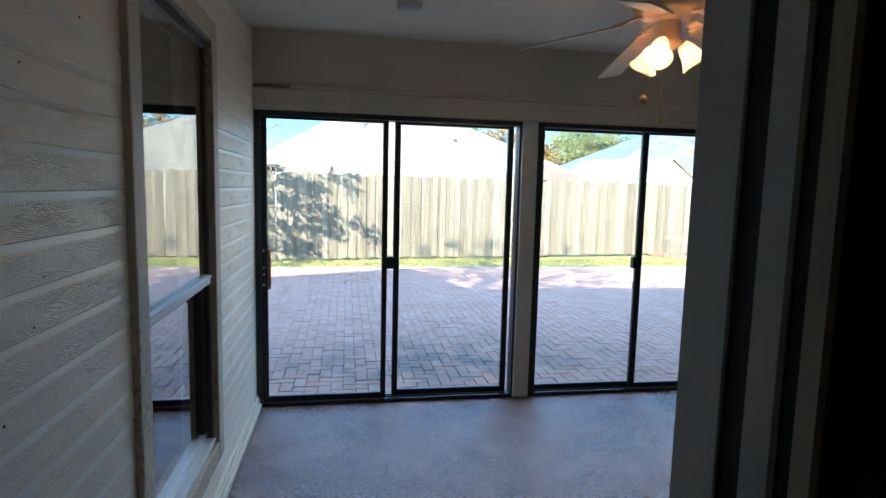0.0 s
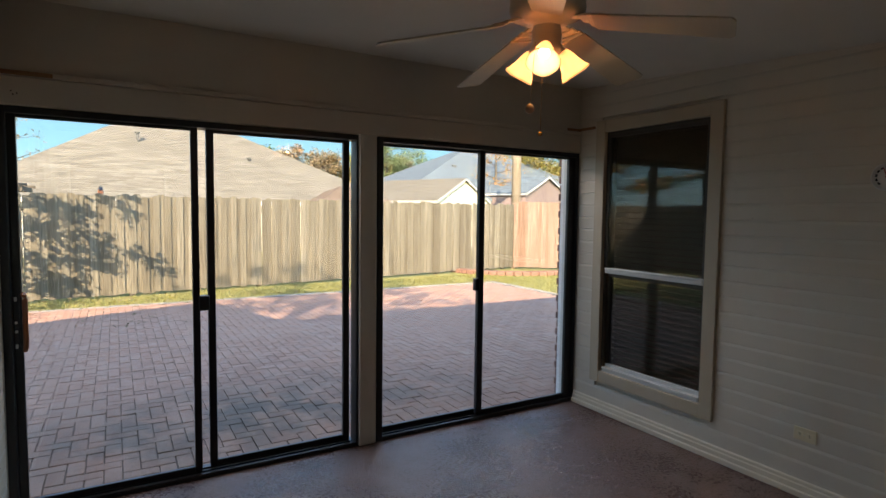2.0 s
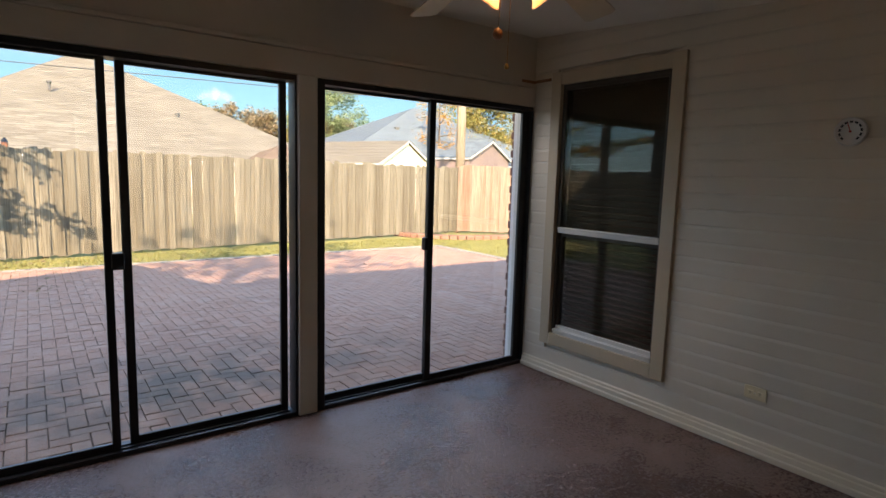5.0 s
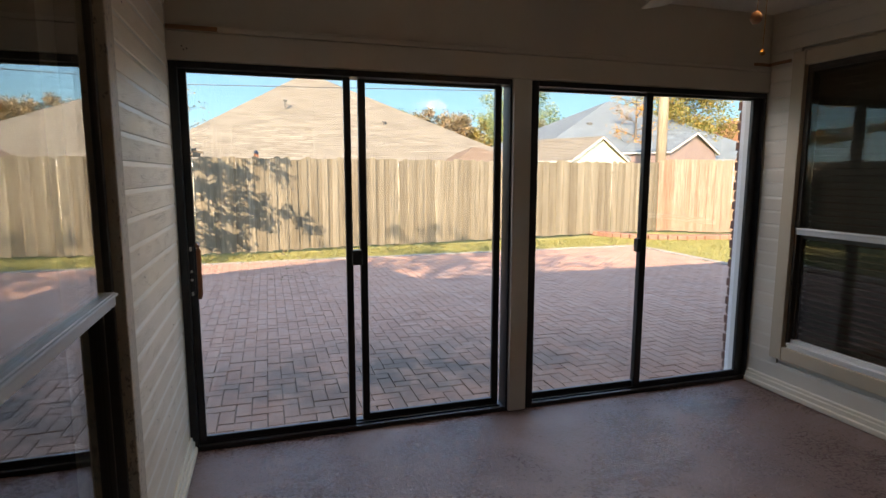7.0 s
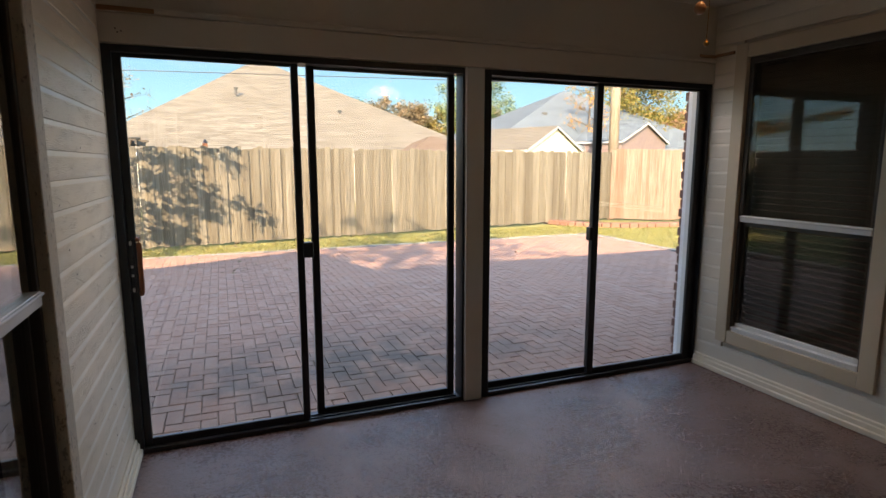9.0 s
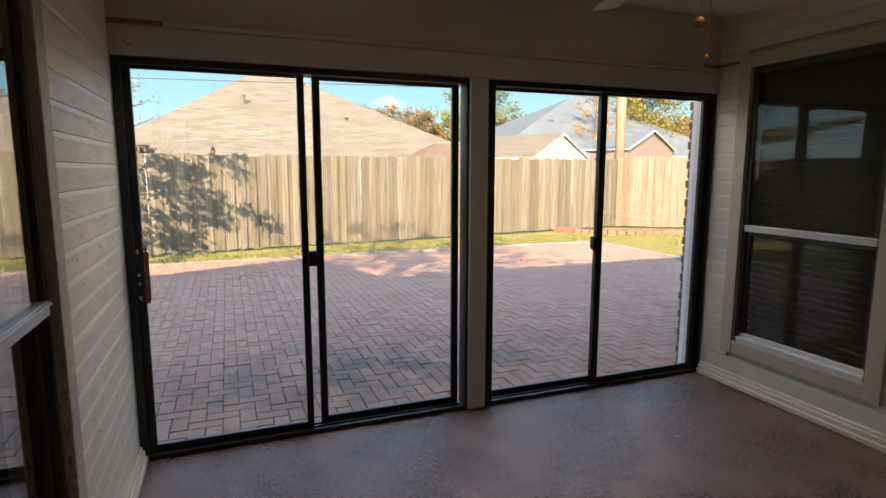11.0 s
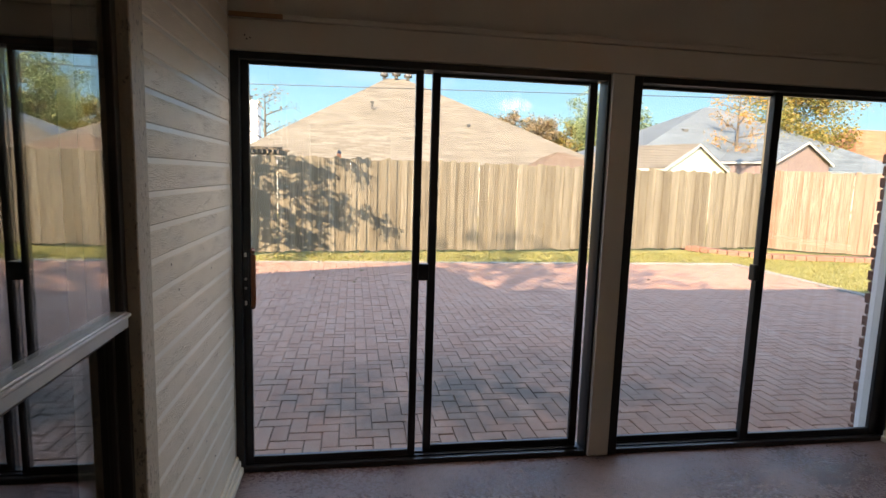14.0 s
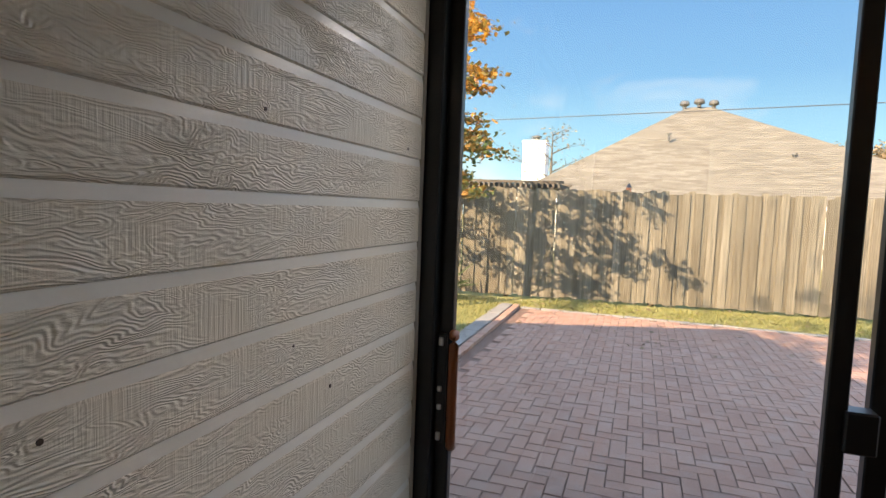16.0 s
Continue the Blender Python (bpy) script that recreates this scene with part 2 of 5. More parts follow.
M_LAWN = ground_material("autumn lawn soil", ((0.17, 0.155, 0.05), (0.25, 0.225, 0.075), (0.32, 0.275, 0.115)), 1.4)
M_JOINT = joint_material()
M_KERB = ground_material("concrete edging", ((0.20, 0.18, 0.155), (0.27, 0.245, 0.21), (0.33, 0.30, 0.26)), 3.0, 0.3)


def fence_material(name, tones, island=False):
    m = material(name, tones[1], 0.9, 0, 0.2)
    tone = ramp(m, random_value(m, island), [(0.0, tones[0]), (0.5, tones[1]), (1.0, tones[2])])
    v = world_coords(m, (26, 26, 0.5))
    streak = noise_tex(m, v, 3.0, 5, 0.65)
    blotch = noise_tex(m, world_coords(m, (1, 1, 0.6)), 2.0, 4)
    c = mix(m, tone, tuple(x * 0.45 for x in tones[0]), ramp(m, streak, [(0.40, 0.75), (0.60, 0.0)]))
    feed(m, "Base Color", mix(m, c, tuple(x * 0.75 for x in tones[1]), ramp(m, blotch, [(0.45, 0.0), (0.7, 0.6)])))
    bump(m, streak, 0.5, 0.006)
    return m


M_FENCE = fence_material("weathered cedar", ((0.122, 0.100, 0.068), (0.180, 0.153, 0.108), (0.240, 0.208, 0.152)))
M_FENCE_NEW = fence_material("reddish cedar", ((0.20, 0.118, 0.078), (0.265, 0.168, 0.118), (0.31, 0.215, 0.16)))


def shingle_material(name, tones):
    m = material(name, tones[1], 0.9, 0, 0.2)
    tone = ramp(m, random_value(m, True), [(0.0, tones[0]), (0.5, tones[1]), (1.0, tones[2])])
    a = noise_tex(m, world_coords(m, (0.8, 0.8, 5.5)), 1.5, 5, 0.65, 0.5)
    f = noise_tex(m, world_coords(m), 60, 3)
    c = mix(m, tone, tuple(x * 0.62 for x in tones[0]), ramp(m, a, [(0.42, 0.0), (0.66, 0.75)]))
    feed(m, "Base Color", mix(m, c, tuple(x * 0.6 for x in tones[0]), ramp(m, f, [(0.35, 0.5), (0.5, 0.0)])))
    bump(m, f, 0.4, 0.006)
    return m


M_SHINGLE_TAN = shingle_material("tan shingles", ((0.128, 0.108, 0.080), (0.152, 0.130, 0.098), (0.176, 0.152, 0.117)))
M_SHINGLE_GREY = shingle_material("grey shingles", ((0.092, 0.110, 0.118), (0.115, 0.136, 0.145), (0.138, 0.162, 0.172)))
M_SHINGLE_BROWN = shingle_material("brown shingles", ((0.11, 0.075, 0.05), (0.15, 0.10, 0.068), (0.19, 0.135, 0.092)))
M_SHINGLE_ORANGE = shingle_material("orange roof tiles", ((0.24, 0.10, 0.05), (0.30, 0.14, 0.07), (0.35, 0.18, 0.10)))
M_STUCCO_CREAM = painted("cream stucco", (0.58, 0.53, 0.41), 0.9, 0.08, 30, 0.3)
M_STUCCO_PINK = painted("pinkish stucco", (0.17, 0.118, 0.102), 0.9, 0.1, 30, 0.3)
M_BARGE = painted("weathered white barge paint", (0.36, 0.345, 0.31), 0.85, 0.1, 30, 0.2)
M_WHITE_WALL = painted("white outside paint", (0.78, 0.76, 0.72), 0.8, 0.06, 30, 0.2)
M_BRICK = painted("red brick", (0.20, 0.088, 0.06), 0.9, 0.35, 40, 0.5)
M_BED = painted("weathered red edging brick", (0.235, 0.115, 0.075), 0.9, 0.3, 30, 0.4)
M_MORTAR = painted("pale mortar", (0.5, 0.46, 0.4), 0.95, 0.15, 40, 0.4)
M_POLE = fence_material("utility pole wood", ((0.22, 0.165, 0.105), (0.265, 0.20, 0.135), (0.30, 0.235, 0.165)))
M_BARK = fence_material("grey bark", ((0.09, 0.07, 0.05), (0.12, 0.095, 0.07), (0.15, 0.12, 0.09)))
M_WIRE = material("black cable", (0.02, 0.02, 0.022), 0.6)
M_METAL = painted("weathered vent metal", (0.075, 0.07, 0.062), 0.6, 0.25, 30, 0.1)


def leaf_material(name, tones):
    m = material(name, tones[1], 0.6, 0, 0.3)
    r = ramp(m, random_value(m, True), [(0.0, tones[0]), (0.45, tones[1]), (1.0, tones[2])])
    feed(m, "Base Color", r)
    b = m.node_tree.nodes["Principled BSDF"]
    b.inputs["Subsurface Weight"].default_value = 0.0
    tr = m.node_tree.nodes.new("ShaderNodeBsdfTranslucent")
    ms = m.node_tree.nodes.new("ShaderNodeMixShader")
    ms.inputs[0].default_value = 0.35
    out = m.node_tree.nodes["Material Output"]
    m.node_tree.links.new(r, tr.inputs["Color"])
    m.node_tree.links.new(b.outputs[0], ms.inputs[1])
    m.node_tree.links.new(tr.outputs[0], ms.inputs[2])
    m.node_tree.links.new(ms.outputs[0], out.inputs["Surface"])
    return m


M_LEAF_ORANGE = leaf_material("orange and green leaves", ((0.17, 0.15, 0.04), (0.44, 0.20, 0.035), (0.54, 0.22, 0.03)))
M_LEAF_MIXED = leaf_material("green leaves turning orange", ((0.05, 0.085, 0.03), (0.13, 0.15, 0.04), (0.42, 0.19, 0.05)))
M_LEAF_YELLOW = leaf_material("yellow-orange leaves", ((0.09, 0.105, 0.028), (0.20, 0.17, 0.04), (0.28, 0.17, 0.045)))
M_LEAF_PINE = leaf_material("pine green needles", ((0.10, 0.14, 0.055), (0.165, 0.205, 0.09), (0.23, 0.25, 0.115)))
M_LEAF_RUST = leaf_material("rust brown leaves", ((0.125, 0.115, 0.055), (0.215, 0.150, 0.085), (0.275, 0.185, 0.10)))
M_LEAF_GREEN = leaf_material("dark green leaves", ((0.042, 0.072, 0.028), (0.085, 0.115, 0.045), (0.15, 0.165, 0.060)))
M_GRASS = leaf_material("yellow-green grass blades", ((0.15, 0.16, 0.045), (0.25, 0.23, 0.075), (0.33, 0.29, 0.12)))


# ---- building helpers ----
def box(bm, x0, x1, y0, y1, z0, z1, bevel=0.0):
    made = bmesh.ops.create_cube(bm, size=1.0)["verts"]
    for v in made:
        v.co = Vector(((x0 + x1) / 2 + v.co.x * (x1 - x0), (y0 + y1) / 2 + v.co.y * (y1 - y0), (z0 + z1) / 2 + v.co.z * (z1 - z0)))
    if bevel:
        edges = list({e for v in made for e in v.link_edges})
        bmesh.ops.bevel(bm, geom=edges, offset=bevel, segments=1, affect="EDGES")
    return bm


def boxes(*rows, bevel=0.0):
    bm = bmesh.new()
    for r in rows:
        box(bm, *r, bevel=bevel)
    return bm


def rod(bm, a, b, r0, r1=None, sides=10):
    a, b = Vector(a), Vector(b)
    r1 = r0 if r1 is None else r1
    q = (b - a).to_track_quat("Z", "Y").to_matrix().to_4x4()
    m = Matrix.Translation((a + b) / 2) @ q
    bmesh.ops.create_cone(bm, cap_ends=True, segments=sides, radius1=r0, radius2=r1, depth=(b - a).length, matrix=m)
    return bm


def lathe(bm, profile, centre, sides=24, tilt=None):
    """Turn a profile of (radius, height) about the z axis."""
    rings = []
    m = Matrix.Translation(centre) @ (tilt or Matrix.Identity(4))
    for r, z in profile:
        if r < 1e-5:
            rings.append([bm.verts.new(m @ Vector((0, 0, z)))])
        else:
            rings.append([bm.verts.new(m @ Vector((r * math.cos(2 * math.pi * k / sides), r * math.sin(2 * math.pi * k / sides), z))) for k in range(sides)])
    for p, q in zip(rings, rings[1:]):
        for k in range(sides):
            j = (k + 1) % sides
            if len(p) == 1 and len(q) > 1:
                bm.faces.new((p[0], q[k], q[j]))
            elif len(q) == 1 and len(p) > 1:
                bm.faces.new((p[k], q[0], p[j]))
            elif len(p) > 1:
                bm.faces.new((p[k], q[k], q[j], p[j]))
    return bm


def tube(points, r, sides=6):
    """One bent round bar through the points."""
    bm = bmesh.new()
    pts = [Vector(p) for p in points]
    rings = []
    for k, p in enumerate(pts):
        d = (pts[min(k + 1, len(pts) - 1)] - pts[max(k - 1, 0)]).normalized()
        u = d.cross(Vector((0, 0, 1)) if abs(d.z) < 0.9 else Vector((0, 1, 0))).normalized()
        v = d.cross(u)
        rings.append([bm.verts.new(p + (u * math.cos(6.2832 * i / sides) + v * math.sin(6.2832 * i / sides)) * r) for i in range(sides)])
    for a, b in zip(rings, rings[1:]):
        for i in range(sides):
            j = (i + 1) % sides
            bm.faces.new((a[i], a[j], b[j], b[i]))
    bm.faces.new(rings[0])
    bm.faces.new(list(reversed(rings[-1])))
    return bm


def place_of(ob):
    p = Vector((0, 0, 0))
    while ob:
        p += ob.location
        ob = ob.parent
    return p


def part(name, bm, mat, parent=None, label="", smooth=False):
    """Link a bmesh, given in world places, as one mesh object under a thing or a part."""
    data = bpy.data.meshes.new(name)
    bmesh.ops.translate(bm, verts=bm.verts, vec=-place_of(parent))
    bmesh.ops.recalc_face_normals(bm, faces=bm.faces)
    bm.to_mesh(data)
    bm.free()
    data.materials.append(mat)
    if smooth:
        for p in data.polygons:
            p.use_smooth = True
    ob = new(name, data)
    ob.parent = parent
    return tagged(ob, label)


def thing(name, place, label, category, group="", kind=""):
    ob = new(name)
    ob.location = place
    ob.empty_display_size = 0.1
    return tagged(ob, label, category, group, kind)


def structure(name, bm, mat, label, category=""):
    return tagged(part(name, bm, mat), label, category or name.split("_")[0], kind="structure")


# ---- the room ----
W, DOOR_TOP, CEIL = 3.80, 2.06, 2.57
BACK, GROUND = -3.43, -0.05
WALL_T = 0.14

floor = structure("floor", boxes((-0.16, W + 0.16, BACK - 0.3, 0.10, -0.20, 0.0)), M_FLOOR, "dark worn painted concrete floor with rubbed pale patches", "floor")
CEIL_SLOPE = 0.07


def ceiling_z(y):
    """The ceiling falls gently towards the house."""
    return 2.583 + CEIL_SLOPE * y


bm = boxes((-0.16, W + 0.16, BACK - 0.02, 0.0, 0.0, 0.03))
for v in bm.verts:
    v.co.z += ceiling_z(v.co.y)
ceiling = structure("ceiling", bm, M_CEILING, "gently sloping white painted ceiling in shade", "ceiling")

LW_Y0, LW_Y1, W_Z0, W_Z1 = -2.16, -1.26, 0.33, 2.20
RW_Y0, RW_Y1 = -1.19, -0.30
PITCH, PHASE = 0.0965, 0.0015


def wall_with_opening(name, x0, x1, ya, yb, oy0, oy1, label):
    bm = boxes((x0, x1, ya, oy0, 0, CEIL + 0.1), (x0, x1, oy1, yb, 0, CEIL + 0.1), (x0, x1, oy0, oy1, 0, W_Z0), (x0, x1, oy0, oy1, W_Z1, CEIL + 0.1))
    return structure(name, bm, M_HEADER, label, "wall")


wall_west = wall_with_opening("wall_west", -0.15, -0.016, BACK - 0.14, 0.14, LW_Y0, LW_Y1, "house wall clad in white lap siding")
wall_east = wall_with_opening("wall_east", W + 0.016, W + 0.15, BACK - 0.14, 0.14, RW_Y0, RW_Y1, "house wall clad in white lap siding")


def siding_board(side, y0, y1, z0, z1):
    """One lapped board: thick lower lip, thin upper edge."""
    bm = bmesh.new()
    sgn = 1 if side == "west" else -1
    xw = -0.018 if side == "west" else W + 0.018
    lip = xw + sgn * 0.021
    dip = 0.0042 if side == "west" else 0.0058
    prof = [(xw, z0 + 0.002), (lip - sgn * 0.003, z0), (lip, z0 + 0.003), (lip, z0 + 0.075), (lip - sgn * 0.0006, z0 + 0.080), (lip - sgn * dip, z1), (xw, z1)]
    rings = [[bm.verts.new((x, y, z)) for x, z in prof] for y in (y0, y1)]
    for k in range(len(prof)):
        j = (k + 1) % len(prof)
        f = bm.faces.new((rings[0][k], rings[0][j], rings[1][j], rings[1][k]))
        f.material_index = 1 if k == 4 else 0
    bm.faces.new(rings[0])
    bm.faces.new(list(reversed(rings[1])))
    return bm


def clad(wall, side, oy0, oy1, mat):
    k = 0
    while True:
        z0 = PHASE + k * PITCH
        z1 = min(z0 + PITCH + 0.004, CEIL + 0.03)
        k += 1
        if z0 > CEIL - 0.02:
            break
        z0c = max(z0, 0.02)
        spans = [(BACK, -0.012)]
        if z1 > W_Z0 - 0.10 and z0 < W_Z1 + 0.10:
            spans = [(BACK, oy0 - 0.05), (oy1 + 0.05, -0.012)]
        for a, b in spans:
            part("siding_board", siding_board(side, a, b, z0c, z1), mat, wall).data.materials.append(M_COVE if side == "west" else M_COVE_DIM)


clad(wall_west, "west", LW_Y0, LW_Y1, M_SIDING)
clad(wall_east, "east", RW_Y0, RW_Y1, M_SIDING_DIM)

# door wall: header, posts
wall_north = structure("wall_north", boxes((-0.15, W + 0.15, -0.004, 0.16, DOOR_TOP, CEIL + 0.12)), M_HEADER, "white painted header wall above the sliding doors", "wall")
part("header_board", boxes((0.004, W - 0.004, -0.026, -0.003, DOOR_TOP + 0.005, 2.20), bevel=0.003), M_HEADER, wall_north)
part("header_strip", boxes((0.004, W - 0.004, -0.034, -0.003, 2.203, 2.228), bevel=0.004), M_HEADER, wall_north)
part("centre_post", boxes((1.868, 1.988, -0.03, 0.13, 0.0, DOOR_TOP + 0.004), bevel=0.005), M_POST, wall_north, "white painted wooden post")
part("side_post", boxes((W - 0.012, W + 0.15, 0.02, 0.16, 0, DOOR_TOP)), M_POST, wall_north)
part("side_post", boxes((-0.15, -0.004, 0.02, 0.16, 0, DOOR_TOP)), M_POST, wall_north)

# back wall with the doorway that the walk comes through
DW0, DW1, DH = 0.10, 0.985, 2.06
wall_south = structure("wall_south", boxes((-0.15, DW0, BACK - 0.13, BACK, 0, CEIL), (DW1 + 0.012, W + 0.15, BACK - 0.13, BACK, 0, CEIL), (DW0, DW1, BACK - 0.13, BACK, DH, CEIL)), M_SIDING_DIM, "back wall of the room with the house door", "wall")


def baseboard(name, x0, x1, y0, y1, inward):
    bm = boxes((x0, x1, y0, y1, 0.0, 0.092), bevel=0.006)
    ax, s = inward
    if ax == "x":
        for out, top in ((0.010, 0.070), (0.022, 0.036)):
            xs = (x1 - 0.001, x1 + out) if s > 0 else (x0 - out, x0 + 0.001)
            box(bm, *xs, y0, y1, 0.0, top, bevel=0.005)
    return structure(name, bm, M_BASE, "cream painted wooden baseboard along the floor", "baseboard")


# the house door's frame and the unlit room behind it
frame_d = thing("door_3", (0.54, BACK - 0.08, 0), "open doorway to the house with a white wooden frame", "door frame", "", "structure")
for xa, xb in ((DW1, DW1 + 0.012), (DW0 - 0.012, DW0)):
    s0 = 1 if xa > 0.5 else -1
    part("jamb", boxes((xa, xb, BACK - 0.07, BACK + 0.004, 0, DH), bevel=0.002), M_POST, frame_d, "white painted jamb")
    part("weather_strip", boxes((xa + 0.004 * s0, xb + 0.004 * s0, BACK - 0.10, BACK - 0.07, 0, DH)), M_DARK, frame_d, "dark rubber weather strip")
    part("jamb", boxes((xa, xb, BACK - 0.14, BACK - 0.10, 0, DH), bevel=0.003), M_POST, frame_d)
    part("groove", boxes((xa + 0.005 * s0, xb + 0.005 * s0, BACK - 0.16, BACK - 0.14, 0, DH)), M_DARK, frame_d)
    xo = sorted((xa - 0.003 * s0, xa + 0.065 * s0))
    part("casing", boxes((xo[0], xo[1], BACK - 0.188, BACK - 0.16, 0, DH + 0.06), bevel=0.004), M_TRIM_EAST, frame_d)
part("head", boxes((DW0, DW1, BACK - 0.16, BACK, DH - 0.02, DH)), M_POST, frame_d)
hall = structure("wall_hall", boxes((DW1 + 0.05, 3.0, BACK - 0.165, BACK - 0.135, 0, CEIL), (-0.7, DW0 - 0.05, BACK - 0.165, BACK - 0.135, 0, CEIL), (DW0 - 0.05, DW1 + 0.05, BACK - 0.165, BACK - 0.135, DH + 0.01, CEIL), (2.95, 3.0, -6.5, BACK - 0.165, 0, CEIL), (-0.7, -0.65, -6.5, BACK - 0.165, 0, CEIL), (-0.7, 3.0, -6.55, -6.5, 0, CEIL), (-0.7, 3.0, -6.55, BACK - 0.165, CEIL, CEIL + 0.1)), M_INDOOR, "dark brown wall of the unlit house room", "wall")
structure("floor_hall", boxes((-0.7, 3.0, -6.55, BACK - 0.302, -0.2, -0.004)), M_INDOOR, "dark floor of the unlit house room", "floor")

part("corner_bead", boxes((-0.008, 0.0065, -0.034, -0.0165, 0.0, CEIL), bevel=0.003), M_HEADER, wall_north)
rng = random.Random(12)
for k in range(34):
    y, z = rng.choice((rng.uniform(-1.0, -0.1), rng.uniform(-3.3, -2.4))), PHASE + PITCH * rng.randint(3, 23) + rng.choice((0.018, 0.055))
    part("nail_head", rod(bmesh.new(), (0.001, y, z), (0.0038, y, z), rng.uniform(0.0025, 0.004), sides=8), M_NAIL, wall_west)
for x, z in ((0.075, 2.128), (0.098, 2.118), (0.083, 2.112)):
    part("nail_hole", rod(bmesh.new(), (x, -0.0275, z), (x, -0.025, z), 0.004, sides=8), M_NAIL, wall_north)
baseboard("baseboard_west", 0.001, 0.018, BACK, -0.02, ("x", 1))
baseboard("baseboard_east", W - 0.018, W - 0.001, BACK, -0.02, ("x", -1))


# ---- sliding doors ----
def sliding_door(name, x0, x1, label, group):
    d = thing(name, ((x0 + x1) / 2, 0.04, 0), label, "sliding door", group, "structure")
    f = part("door_frame", boxes((x0, x0 + 0.046, -0.016, 0.115, 0, DOOR_TOP), (x1 - 0.012, x1, -0.016, 0.092, 0, DOOR_TOP), (x0 + 0.046, x1 - 0.012, -0.016, 0.115, DOOR_TOP - 0.033, DOOR_TOP), (x0 + 0.046, x1 - 0.012, -0.016, 0.115, 0.0, 0.028), bevel=0.003), M_BRONZE, d)
    part("track", boxes((x0 + 0.04, x1 - 0.04, 0.012, 0.016, 0.028, 0.036), (x0 + 0.04, x1 - 0.04, 0.052, 0.056, 0.028, 0.036)), M_BRONZE, f)
    return d


def panel(d, x0, x1, y, left, right, z0=0.03, z1=2.026):
    """A sash of a sliding door: two stiles, two rails and its pane."""
    p = part("door_panel", boxes((x0, x0 + left, y, y + 0.03, z0, z1), (x1 - right, x1, y, y + 0.03, z0, z1), (x0 + left, x1 - right, y + 0.002, y + 0.028, z0, z0 + 0.035), (x0 + left, x1 - right, y + 0.002, y + 0.028, z1 - 0.016, z1), bevel=0.003), M_BRONZE, d)
    pane = part("pane", boxes((x0 + left - 0.004, x1 - right + 0.004, y + 0.012, y + 0.017, z0 + 0.03, z1 - 0.012)), M_GLASS, p, "clear glass pane")
    pane.visible_shadow = False
    return p


door_1 = sliding_door("door_1", -0.002, 1.865, "closed dark bronze aluminium sliding glass door", "sliding doors")
p1 = panel(door_1, 0.045, 0.908, 0.018, 0.037, 0.038)
p2 = panel(door_1, 0.956, 1.830, 0.058, 0.042, 0.042)
door_2 = sliding_door("door_2", 1.996, 3.790, "closed dark bronze aluminium sliding glass door", "sliding doors")
p3 = panel(door_2, 2.004, 2.885, 0.058, 0.012, 0.03)
p4 = panel(door_2, 2.835, 3.776, 0.018, 0.05, 0.066)


